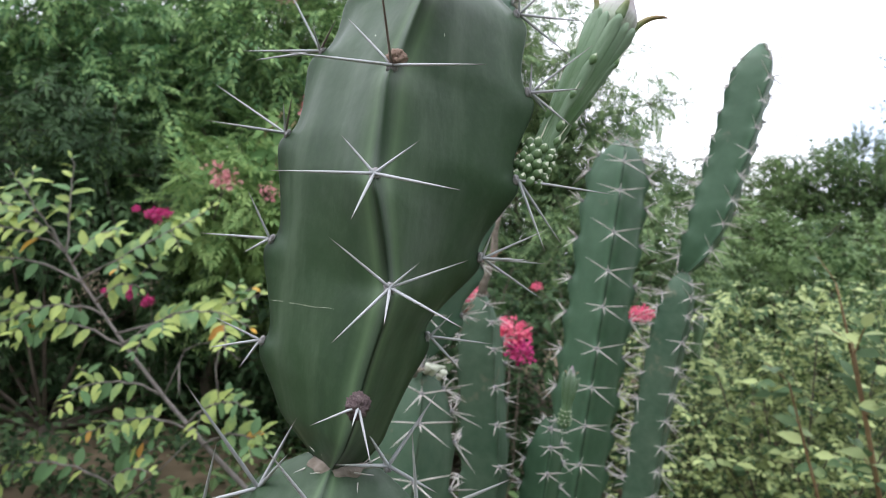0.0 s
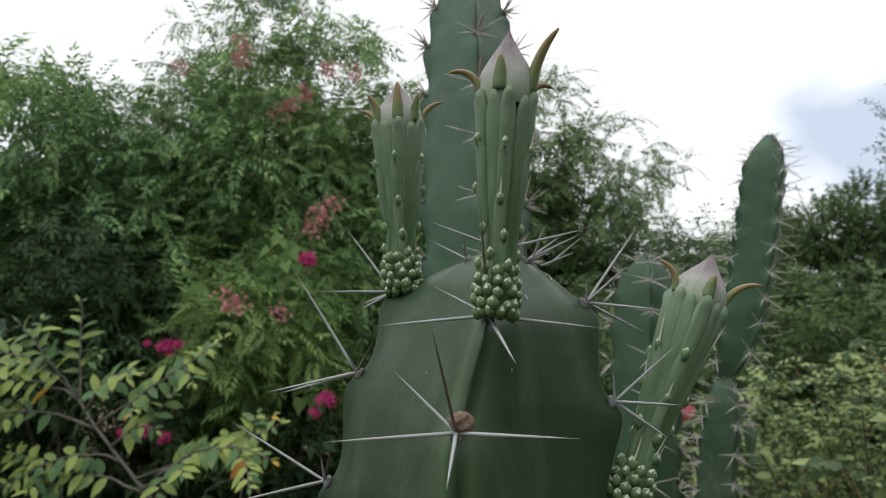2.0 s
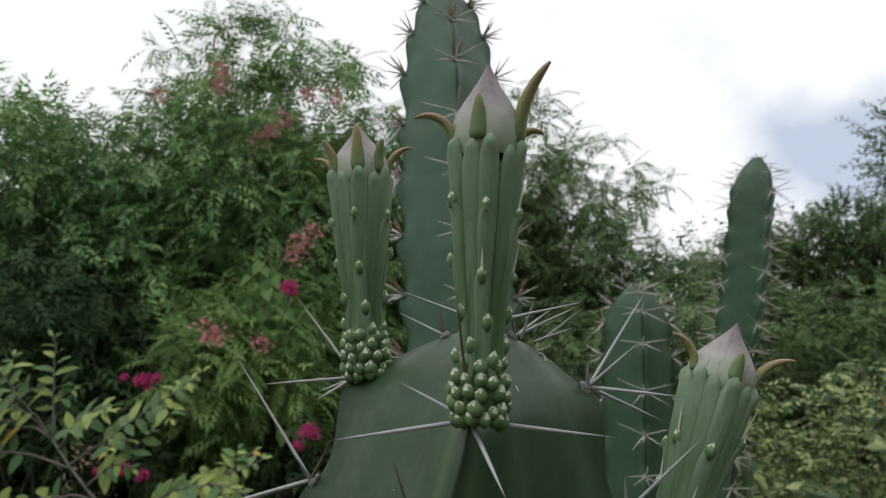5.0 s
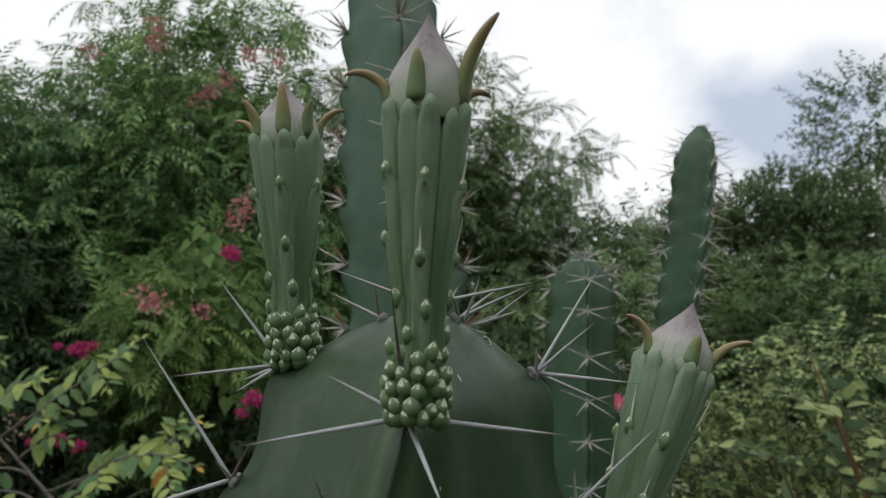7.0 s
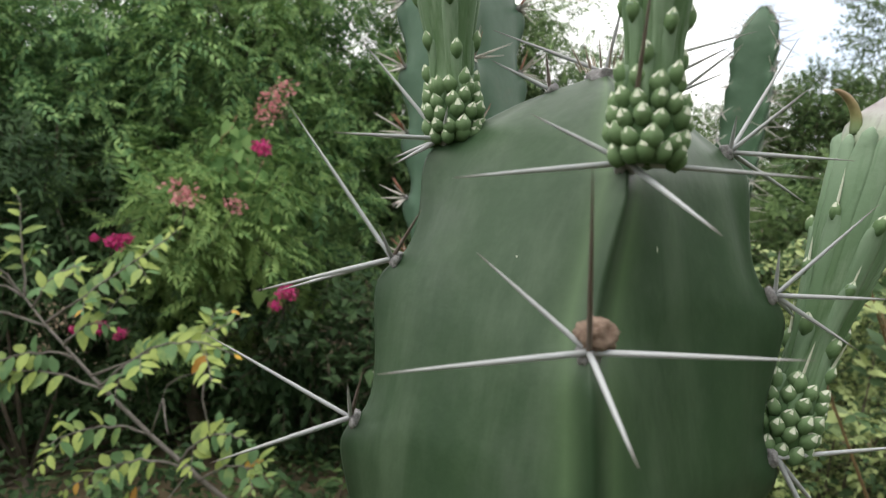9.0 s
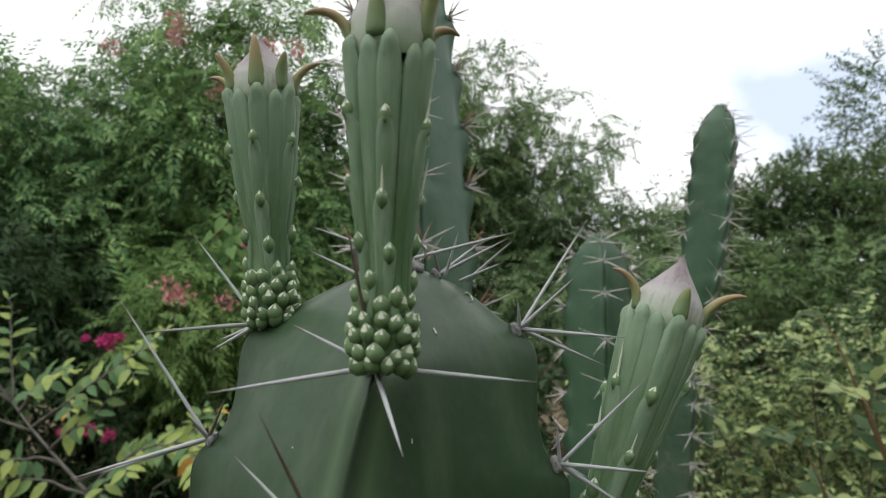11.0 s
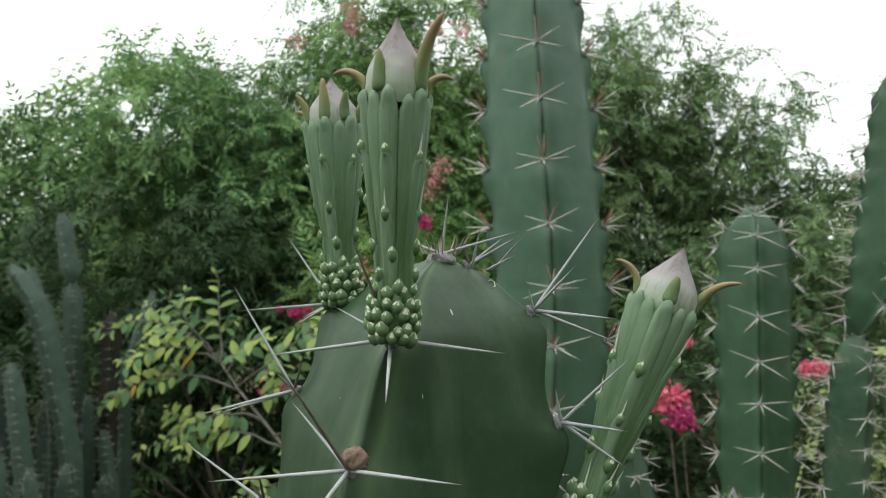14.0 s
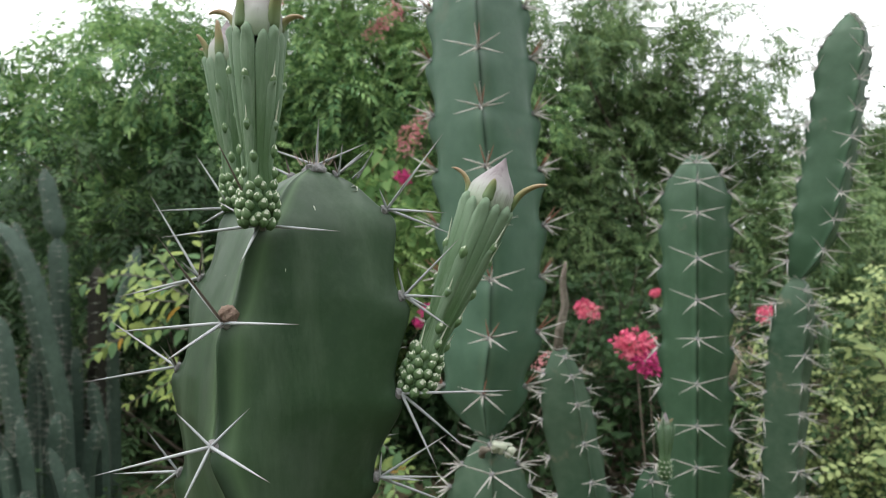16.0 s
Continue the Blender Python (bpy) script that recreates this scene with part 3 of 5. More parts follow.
    hook = [(0.0010, 0.2983, 1.3080), (0.0019, 0.2990, 1.3084), (0.0027, 0.2997, 1.3078), (0.0034, 0.2983, 1.3063), (0.0022, 0.2961, 1.3059)]
    v, f = tube(hook, [.0001, .0002, .0003, .0002, .0001], 5)
    child("scar", mesh_data("scar_loop", v, f, FLECK), cactus, None, "small raised pale scar")
    # woolly crown with short young spines
    crown = child("crown_wool", WOOLS[1], cactus, frame_of((0, 0, 1), (-0.0145, 0.298, 1.3150), (0, 1, 0), (0.0045, 0.0045, 0.0045)), "pale woolly growing tip")
    inv = crown.matrix_basis.inverted()
    for k in range(26):
        a = rng.uniform(0, 6.28)
        d = (math.cos(a) * .6, math.sin(a) * .6, 1)
        child("spine", CROWN_SPINE, crown, inv @ frame_of(d, (-0.0145 + 0.006 * math.cos(a), 0.298 + 0.005 * math.sin(a), 1.317), (1, 0, 0), (0.00022, 0.00022, rng.uniform(.003, .008))))
    for d, n in (((-.94, .05, .34), .029), ((.028, -.017, .006), .034), ((.16, -.2, .9), .020)):
        child("spine", SPINE_MESH, crown, inv @ frame_of(d, (-0.0145, 0.299, 1.317), (0, 0, 1), (.0005, .0005, n)), "long pale grey spine")
    for b, t in (((-.004, .297, 1.3125), (0, .292, 1.325)), ((.002, .302, 1.3115), (.014, .290, 1.322)), ((0, .302, 1.3115), (.011, .290, 1.316))):
        d = np.array(t) - b
        child("spine", SPINE_MESH, crown, inv @ frame_of(d, b, (0, 0, 1), (.00045, .00045, float(np.linalg.norm(d)))), "long pale grey spine")
    return cactus


def scale_mesh(name, mat):
    """A long fleshy scale lying along z from 0 to 1: thin below, a knob at its tip; x is out."""
    verts, faces = [], []
    prof = [(0.0, .40, .0), (.12, .52, .35), (.25, .64, .65), (.45, .78, .8), (.7, .92, .9), (.84, .99, .95), (.885, .93, .95), (.91, .80, 1.0), (.935, .74, 1.2), (.96, .72, 1.25), (.982, .58, 1.0), (1.0, .22, .5)]
    for z, w, d in prof:
        for k in range(9):
            a = math.pi * (k / 8 - .5)
            verts.append((d * max(0, math.cos(a)) ** (.55 if z < .9 else .8), w * math.sin(a), z))
    for i in range(len(prof) - 1):
        for k in range(8):
            faces.append((i * 9 + k, i * 9 + k + 1, i * 9 + 10 + k, i * 9 + 9 + k))
    faces.append(tuple((len(prof) - 1) * 9 + k for k in range(9)))
    return mesh_data(name, verts, faces, mat)


def tubercle_mesh(name, seed):
    """An acorn-shaped green tubercle with a blunt point and two pale woolly flecks below it."""
    rng = random.Random(seed)
    sides, prof = 14, [(-.6, .5), (-.2, .86), (.15, 1.0), (.45, .95), (.68, .80), (.86, .60), (1.0, .40), (1.14, .20), (1.24, .05)]
    v, f = lathe(prof, sides, 4, 0.08)
    v = [(x * (1 + .12 * noise.noise(Vector((x * 2, y * 2, z + seed)))), y * (1 + .12 * noise.noise(Vector((y * 2, seed, z)))), z) for x, y, z in v]
    me = mesh_data(name, v, f, TUBERCLE)
    me.materials.append(FLECK)
    turn = rng.randrange(sides)
    for lo, hi, rings in ((1, 4, (4, 5, 6)), (6, 9, (4, 5, 6)), (10, 12, (5, 6))):
        for k in range(lo, hi):
            for i in rings:
                me.polygons[i * sides + (k + turn) % sides].material_index = 1
    return me


def horn_mesh(name, curl, length, r, mat):
    """A curved, flattened sepal in the x-z plane: it starts upright and bends out by curl radians."""
    t = np.linspace(0, 1, 12)
    a = curl * t ** 1.2
    x = np.concatenate([[0], np.cumsum(np.sin(a[1:]))]) * length / 11
    z = np.concatenate([[0], np.cumsum(np.cos(a[1:]))]) * length / 11
    rad = r * np.array([.85, 1.05, 1.05, .99, .93, .88, .82, .75, .66, .55, .42, .18])
    v, f = tube(np.stack([x, 0 * x, z], 1), rad, 10)
    v = np.array(v)
    c = np.repeat(np.stack([x, 0 * x, z], 1), 10, axis=0)
    off = v - c
    off[:, 1] *= 1.35
    return mesh_data(name, c + off, f, mat)


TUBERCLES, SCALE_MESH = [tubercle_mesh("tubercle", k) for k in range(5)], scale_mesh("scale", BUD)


def scale_on(rad, run, s0, s1, a, half, lift):
    """A fleshy scale that runs down the bud's tube from its free, swollen tip at s1 to where it sinks in at s0."""
    t = np.array([0, .08, .18, .30, .44, .58, .70, .80, .87, .915, .945, .97, .988, 1.0])
    wide = np.interp(t, [0, .3, .8, .88, .925, .945, .975, 1], [.50, .62, .98, 1.0, .86, .66, .60, .14]) * half
    high = np.interp(t, [0, .2, .5, .84, .905, .945, .975, 1], [-.1, .25, .62, .85, .9, 1.6, 1.45, .1]) * lift
    verts, faces, n = [], [], 11
    for tt, w, h in zip(t, wide, high):
        z = s0 + (s1 - s0) * tt
        r = rad(min(z, 1.0)) * .965
        for k in range(n):
            u = 2 * k / (n - 1) - 1
            rr = r + h * max(0, math.cos(u * math.pi / 2)) ** (.30 if tt < .9 else .6) - .0005 * abs(u) ** 8
            verts.append((rr * math.cos(a + u * w / r), rr * math.sin(a + u * w / r), z * run))
    for i in range(len(t) - 1):
        faces += [(i * n + k, i * n + k + 1, (i + 1) * n + k + 1, (i + 1) * n + k) for k in range(n - 1)]
    faces.append(tuple((len(t) - 1) * n + k for k in range(n)))
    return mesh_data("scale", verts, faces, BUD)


def flower_bud(cactus, base, tip_dir, length, waist, rim, horns, seed, bristles=0.0, cone=0.018):
    """An unopened bud: packed tubercles at its foot, long overlapping scales on a flaring tube, sepals that curl out, and a pointed petal cone."""
    rng = random.Random(seed)
    tube_len = length - cone
    prof = [(0, waist * .86), (.05, waist * 1.04), (.12, waist * 1.0), (.20, waist * .80), (.30, waist * .76), (.42, waist * .92), (.56, waist + (rim - waist) * .30), (.7, waist + (rim - waist) * .62), (.85, waist + (rim - waist) * .90), (.95, rim), (1.0, rim * .95)]
    v, f = lathe([(z * tube_len, r * .93) for z, r in prof[:-2]], 48, 12, 0.015, 0.2)
    root = frame_of(tip_dir, base, (0, -1, 0))
    bud = child("flower_bud", mesh_data("bud_tube", v, f, BUD_CREASE_SHADE), cactus, root, "green scaly unopened flower bud")
    rad = lambda s: float(np.interp(s, [p[0] for p in prof], [p[1] for p in prof]))

    def on(s, a, lift=0.0):
        r = rad(s) + lift
        return Vector((r * math.cos(a), r * math.sin(a), s * tube_len))

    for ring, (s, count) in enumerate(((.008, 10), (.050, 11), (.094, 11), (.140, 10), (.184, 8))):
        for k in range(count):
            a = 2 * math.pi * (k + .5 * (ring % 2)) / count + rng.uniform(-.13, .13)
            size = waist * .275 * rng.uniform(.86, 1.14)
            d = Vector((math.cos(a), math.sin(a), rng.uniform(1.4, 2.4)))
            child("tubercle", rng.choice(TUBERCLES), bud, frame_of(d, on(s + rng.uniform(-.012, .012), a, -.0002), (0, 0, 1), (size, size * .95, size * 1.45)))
    for s0, s1, count, turn, half in ((.10, .255, 6, .1, .0017), (.13, .385, 5, .45, .0018), (.12, .55, 4, .0, .0021), (.14, .735, 6, .55, .0023), (.16, .955, 12, .2, .0031)):
        for k in range(count):
            a = 2 * math.pi * (k + turn) / count + rng.uniform(-.10, .10)
            e = s1 + rng.uniform(-.045, .045) if s1 < .9 else s1 + (.012 if k % 2 else -.016) + rng.uniform(-.012, .010)
            half_w = half * rim / .0100 * rng.uniform(.92, 1.08)
            child("scale", scale_on(rad, tube_len, s0, e, a, half_w, .0014 if s1 < .9 else .00055 + .00045 * (k % 2)), bud, None, "long green scale")
            if s1 < .9:
                k2 = half_w * (.82 if s1 < .5 else .60)
                tip = on(e - .032, a, .0006)
                child("tubercle", rng.choice(TUBERCLES), bud, frame_of((math.cos(a) * .3, math.sin(a) * .3, 1.0), tip, (0, 0, 1), (k2, k2, k2 * 1.9)))
                if rng.random() < bristles:
                    child("spine", BRISTLE_MESH, bud, frame_of((math.cos(a) * .2, math.sin(a) * .2, 1), tip + Vector((0, 0, k2 * .5)), (1, 0, 0), (.00036, .00036, rng.uniform(.006, .011))), "short pale spine")
    tall = cone + .085 * tube_len
    rows = [(0, .84), (.18, .90), (.34, .88), (.46, .78), (.58, .62), (.70, .43), (.81, .255), (.90, .13), (.96, .06), (1.0, .015)]
    for lay, (start, span, grow) in enumerate(((0.3, 4.4, 1.0), (2.5, 3.4, 1.035), (4.7, 3.0, 1.07))):
        cv, cf, n = [], [], 22
        for z, r in rows:
            reach = span * (1 - .25 * z)
            for j in range(n):
                w = start + z * 1.5 + reach * (j / (n - 1) - .5)
                edge = 1 - .05 * abs(2 * j / (n - 1) - 1) ** 6
                cv.append((rim * r * grow * edge * math.cos(w), rim * r * grow * edge * math.sin(w), tall * z * (1 - .02 * lay)))
        for i in range(len(rows) - 1):
            cf += [(i * n + j, i * n + j + 1, (i + 1) * n + j + 1, (i + 1) * n + j) for j in range(n - 1)]
        child("petal", mesh_data("petal", cv, cf, PETAL), bud, Matrix.Translation((0, 0, tube_len * .90)), "closed mauve-white pointed petal")
    for a, curl, ln, r in horns:
        a = radians(a)
        m = Matrix.Translation((rim * .84 * math.cos(a), rim * .84 * math.sin(a), tube_len * .945)) @ Matrix.Rotation(a, 4, "Z")
        child("sepal", horn_mesh("sepal", curl, ln * 1.08 + (.0008 if ln > .0085 else .0022), r * .84, SEPAL if ln > .0085 else SEPAL_GREEN), bud, m, "tan-green curled fleshy sepal")
    return bud


def near_group():
    cactus = near_cactus()
    # bud frame: local y leans to the viewer, so angles run from the local x axis
    flower_bud(cactus, (-0.0505, 0.300, 1.2995), (-0.06, 0.02, 1), 0.081, 0.0062, 0.0100, [(95, .12, .0125, .0019), (35, .75, .010, .0018), (-5, 1.5, .009, .0014), (140, .5, .0075, .0018), (185, 1.45, .0115, .0015), (-95, 1.2, .010, .0016)], 11, 0.0, 0.0145)
    flower_bud(cactus, (-0.016, 0.2535, 1.2925), (0.02, -0.01, 1), 0.0885, 0.0060, 0.0093, [(160, .75, .0195, .0021), (75, .08, .0080, .0019), (5, 2.0, .0125, .0015), (205, 2.0, .0100, .0015), (-70, 1.2, .011, .0016)], 12, 0.2, 0.0185)
    flower_bud(cactus, (0.0275, 0.292, 1.2285), (0.385, 0.16, 1), 0.0985, 0.0062, 0.0105, [(178, 1.25, .0170, .0017), (10, 1.75, .0125, .0014), (95, .2, .0060, .0020), (-90, .8, .010, .0016)], 13, 0.65, 0.0160)


near_group()

# lower joint that carries the near stem
rng_np = np.random.default_rng(3)
STAR_WHITE = [star_mesh("star_areole", .045, (WOOL, SPINE_FAR, SPINE_FAR), rng_np, .00095) for _ in range(7)]
STAR_RED = [star_mesh("young_star_areole", .034, (WOOL, SPINE_FAR, SPINE_RED), rng_np, .0011, red=True) for _ in range(7)]
STAR_MID = [star_mesh("short_star_areole", .026, (WOOL, SPINE_FAR, SPINE_FAR), rng_np, .0009) for _ in range(6)]
STAR_LONG = [star_mesh("long_star_areole", .040, (WOOL, SPINE_FAR, SPINE_FAR), rng_np, .0011) for _ in range(5)]


def steps(top, bottom, pitch, crowd=(0.012, 0.035, 0.07)):
    return [top - c for c in crowd] + [top - crowd[-1] - pitch * k for k in range(1, int((top - bottom - crowd[-1]) / pitch))]


lower_joint = column("dark green cactus joint below the flowering stem, with long grey spines", [(-0.024, 0.288, 0), (-0.031, 0.286, 1.12)], [(0, .055), (.9, .056), (1.04, .052), (1.080, .043), (1.098, .030), (1.106, .014)], -92, steps(1.112, .3, .042, (0.075,)), SKIN, STAR_LONG, .006, .04)
column("tall green cactus column with red-tinged young spines", [(-0.042, 0.805, 1.06), (-0.046, 0.806, 1.116), (-0.038, 0.806, 1.176), (-0.036, 0.807, 1.25), (-0.040, 0.808, 1.355), (-0.045, 0.808, 1.415), (-0.049, 0.809, 1.50), (-0.055, 0.81, 1.60), (-0.060, 0.81, 1.70)], [(1.060, .010), (1.082, .025), (1.11, .043), (1.15, .053), (1.25, .0575), (1.36, .059), (1.45, .0575), (1.54, .053), (1.60, .046), (1.645, .034), (1.68, .020), (1.70, .006)], -80, [1.688, 1.668, 1.632, 1.588, 1.532, 1.477, 1.415, 1.355, 1.296, 1.236, 1.176, 1.116], SKIN_YOUNG, STAR_RED, notch=.008, shift=0.0, crease=.028)
weathered = column("weathered lower joint of the tall cactus column", [(-0.035, 0.80, 0), (-0.040, 0.805, 1.08)], [(0, .06), (.9, .058), (.97, .052), (1.01, .042), (1.04, .028), (1.058, .014), (1.064, .006)], -75, steps(1.066, .3, .058), SKIN_OLD, STAR_WHITE)
column("thick green cactus column with regular star-shaped white spines", [(0.208, 1.155, 0), (0.208, 1.155, 1.40)], [(0, .05), (.9, .051), (1.25, .051), (1.33, .047), (1.37, .038), (1.388, .024), (1.396, .008)], -92, [1.384, 1.358, 1.309, 1.247, 1.183, 1.128, 1.066, 1.006, .944, .884, .822, .760, .70, .64, .58], SKIN_FAR, STAR_WHITE, notch=.006, shift=0.3)
column("slender green cactus joint growing on an older joint", [(0.400, 1.40, 1.198), (0.428, 1.40, 1.278), (0.456, 1.40, 1.445), (0.476, 1.40, 1.612), (0.482, 1.40, 1.651)], [(1.198, .009), (1.216, .022), (1.252, .039), (1.32, .049), (1.466, .051), (1.589, .047), (1.622, .038), (1.640, .024), (1.652, .008)], -70, steps(1.650, 1.20, .047), SKIN_FAR, STAR_WHITE, notch=.007)
old_joint = column("old grey-green cactus joint carrying a slender one", [(0.371, 1.40, 0), (0.381, 1.40, .95), (0.389, 1.40, 1.072), (0.399, 1.40, 1.184), (0.400, 1.40, 1.198)], [(0, .040), (.9, .042), (1.095, .043), (1.155, .039), (1.184, .026), (1.199, .009)], -70, steps(1.189, .4, .050), SKIN_OLD, STAR_WHITE)
shaded = column("dark green cactus column in the shade of taller ones", [(0.092, 1.0, 0), (0.060, 1.0, .88), (0.027, 1.0, 1.06), (0.020, 1.0, 1.13)], [(0, .04), (.9, .040), (1.05, .038), (1.10, .028), (1.125, .012), (1.13, .005)], -60, steps(1.13, .4, .052), SKIN_OLD, STAR_MID)
short = column("short bright green cactus joint at the foot of the columns", [(0.14, 1.0, 0), (0.137, 1.0, .97)], [(0, .028), (.8, .028), (.93, .026), (.955, .018), (.972, .006)], -80, steps(.972, .4, .052), SKIN_FAR, STAR_MID)


def lower_spines():
    """Long thick spines of the joint that carries the flowering stem: each areole with the tips that its spines reach."""
    for p, o, tips in (((-0.0620, 0.285, 1.088), (-.9, -.1, .5), ((-.089, .260, 1.133), (-.046, .262, 1.112), (-.095, .262, 1.080), (-.048, .275, 1.122))),
                       ((-0.0220, 0.250, 1.088), (0, -.8, .6), ((-.046, .225, 1.125), (.004, .232, 1.101), (-.022, .222, 1.084))),
                       ((-0.0840, 0.280, 1.060), (-1, 0, .1), ((-.070, .250, 1.116), (-.112, .270, 1.068))),
                       ((0.0060, 0.258, 1.090), (.7, -.6, .3), ((-.001, .240, 1.134), (.032, .240, 1.090))),
                       ((0.0110, 0.272, 1.096), (.9, -.2, .4), ((.036, .250, 1.120), (.040, .268, 1.102))),
                       ((-0.0110, 0.280, 1.107), (.5, -.3, .8), ((.004, .285, 1.138), (.010, .262, 1.106), (-.030, .262, 1.110), (-.020, .270, 1.122)))):
        spines = [(*(np.array(t) - p), float(np.linalg.norm(np.array(t) - p))) for t in tips]
        big_areole(lower_joint, (np.array(p), unit(o), np.array([0, 0, 1.]), 0), spines, thick=.00085)


lower_spines()


def young_bud(cactus, at, big):
    prof = [(0, .004), (.006, .0078), (.016, .0082), (.024, .0066), (.040, .0068), (.060, .0078), (.068, .0072), (.074, .004), (.078, .001)]
    v, f = lathe(prof, 24, 8, .06, .6)
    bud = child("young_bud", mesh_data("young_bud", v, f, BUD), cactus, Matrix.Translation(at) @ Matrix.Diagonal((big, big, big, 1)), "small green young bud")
    rng = random.Random(21)
    for ring, (z, r) in enumerate(((.005, .0078), (.011, .0083), (.017, .0080), (.023, .0068))):
        for k in range(9):
            a = 6.283 * (k + .5 * (ring % 2)) / 9
            child("tubercle", rng.choice(TUBERCLES), bud, frame_of((math.cos(a), math.sin(a), 1.1), (r * math.cos(a), r * math.sin(a), z), (0, 0, 1), (.0017, .0017, .0019)))
    for k in range(7):
        a = 6.283 * k / 7
        child("scale", SCALE_MESH, bud, frame_of((math.cos(a) * .12, math.sin(a) * .12, 1), (.0062 * math.cos(a), .0062 * math.sin(a), .03), (-math.sin(a), math.cos(a), 0), (.0022, .0018, .042 + .006 * (k % 3))))
    v, f = lathe([(0, .0055), (.004, .0058), (.010, .0034), (.017, .0004)], 16, 3, .06, 1.5)
    child("petal", mesh_data("young_petal", v, f, PETAL), bud, Matrix.Translation((0, 0, .070)), "closed mauve petal tip")
    for a in (.4, 2.6):
        child("sepal", horn_mesh("young_sepal", 1.3, .010, .0010, SEPAL), bud, Matrix.Translation((.0055 * math.cos(a), .0055 * math.sin(a), .070)) @ Matrix.Rotation(a, 4, "Z"), "tan-green curled fleshy sepal")


def column_details():
    """Young buds, dried stub and withered remnants on the lower joints."""
    young_bud(short, (.156, .985, .965), 1.0)
    young_bud(old_joint, (.440, 1.385, 1.040), 1.0)
    rng = random.Random(22)
    v, f = tube([(.018, 1.0, 1.12), (.020, .998, 1.15), (.028, 1.0, 1.185), (.025, .999, 1.22), (.029, 1.0, 1.245)], [.007, .006, .0055, .0045, .002], 9)
    child("dried_stub", mesh_data("dried_stub", v, f, CORK), shaded, None, "brown dried flower stub")
    for k in range(7):
        a, r = rng.uniform(0, 6.28), rng.uniform(.004, .018)
        base = Vector((-.03 + r * math.cos(a), .79 + r * math.sin(a), 1.052 - r * .4))
        pts = [base, base + Vector((rng.uniform(-.006, .006), -.004, .008)), base + Vector((rng.uniform(-.014, .014), -.008, .010))]
        v, f = tube(pts, [.004, .0045, .0012], 7)
        child("withered_remnant", mesh_data("withered_remnant", v, f, CORK if k % 2 else FLECK), weathered, None, "dry shrivelled flower remnant")


column_details()


def agave():
    """A rosette of stiff grey-green blades low down beside the thin columns."""
    plant_ob = thing("agave", "grey-green agave rosette with stiff pointed blades", "agave")
    rng = random.Random(30)
    for k in range(11):
        a, lift = k * 2.4 + .3, rng.uniform(.55, 1.3)
        d = Vector((math.cos(a), math.sin(a), 0))
        side = Vector((-math.sin(a), math.cos(a), 0))
        length = rng.uniform(.46, .60)
        verts, faces, n = [], [], 12
        for i in range(n):
            t = i / (n - 1)
            p = d * (.05 + length * t * math.cos(lift * (1 - .25 * t))) + Vector((0, 0, length * t * math.sin(lift * (1 - .25 * t)) - .03))
            w = .042 * (.75 + .7 * t - 1.42 * t ** 3)
            up = Vector((-d.x * math.sin(lift), -d.y * math.sin(lift), math.cos(lift)))
            verts += [p - side * w + up * w * .45, p - up * .004, p + side * w + up * w * .45, p - up * .016 * (1 - t)]
        for i in range(n - 1):
            for j in range(4):
                faces.append((i * 4 + j, i * 4 + (j + 1) % 4, i * 4 + 4 + (j + 1) % 4, i * 4 + 4 + j))
        faces.append((3, 2, 1, 0))
        child("blade", mesh_data("agave_blade", verts, faces, AGAVE), plant_ob)
    plant_ob.location = (-1.66, 1.60, 0)


agave()


# ---- ground ----
def ground():
    n = 60
    g = np.linspace(-1, 1, n)
    g = np.sign(g) * abs(g) ** 3 * 400
    X, Y = np.meshgrid(g, g)
    Z = 0.05 * np.sin(X * .9) * np.cos(Y * .7) * (abs(X) < 30) * (abs(Y) < 30) - 0.05
    v = np.stack([X, Y, Z], -1).reshape(-1, 3)
    i = np.arange(n * n).reshape(n, n)
    q = np.stack([i[:-1, :-1], i[:-1, 1:], i[1:, 1:], i[1:, :-1]], -1).reshape(-1, 4)
    tagged(new("ground", big_mesh("ground", v, q, SOIL, True)), "brown soil with leaf litter under the bushes", "ground", kind="structure")


ground()


# ---- foliage ----
def pinnate(pairs=6, width=.10, length=.40):
    """A feather-shaped leaf along y, one long: leaflets as folded quads."""
    V, Q = [], []
    items = [(.12 + .80 * i / (pairs - 1), s, length * (1 - .5 * abs(i / (pairs - 1) - .4))) for i in range(pairs) for s in (-1, 1)] + [(.95, 0, length * .9)]
    for y, s, ln in items:
        d = unit((s * .9, .55, -.12)) if s else np.array([0, 1., -.1])
        n = unit(np.cross(d, (0, 0, 1)))
        b = np.array([0, y, 0])
        tip = b + d * ln + np.array([0, .10 * ln, -.12 * ln])
        m = b + d * ln * .42
        o = len(V)
        V += [b, m + n * width * .5, tip, m - n * width * .5]
        Q.append((o, o + 1, o + 2, o + 3))
    V = np.array(V)
    V[:, 2] -= .32 * V[:, 1] ** 2
    return V, np.array(Q)


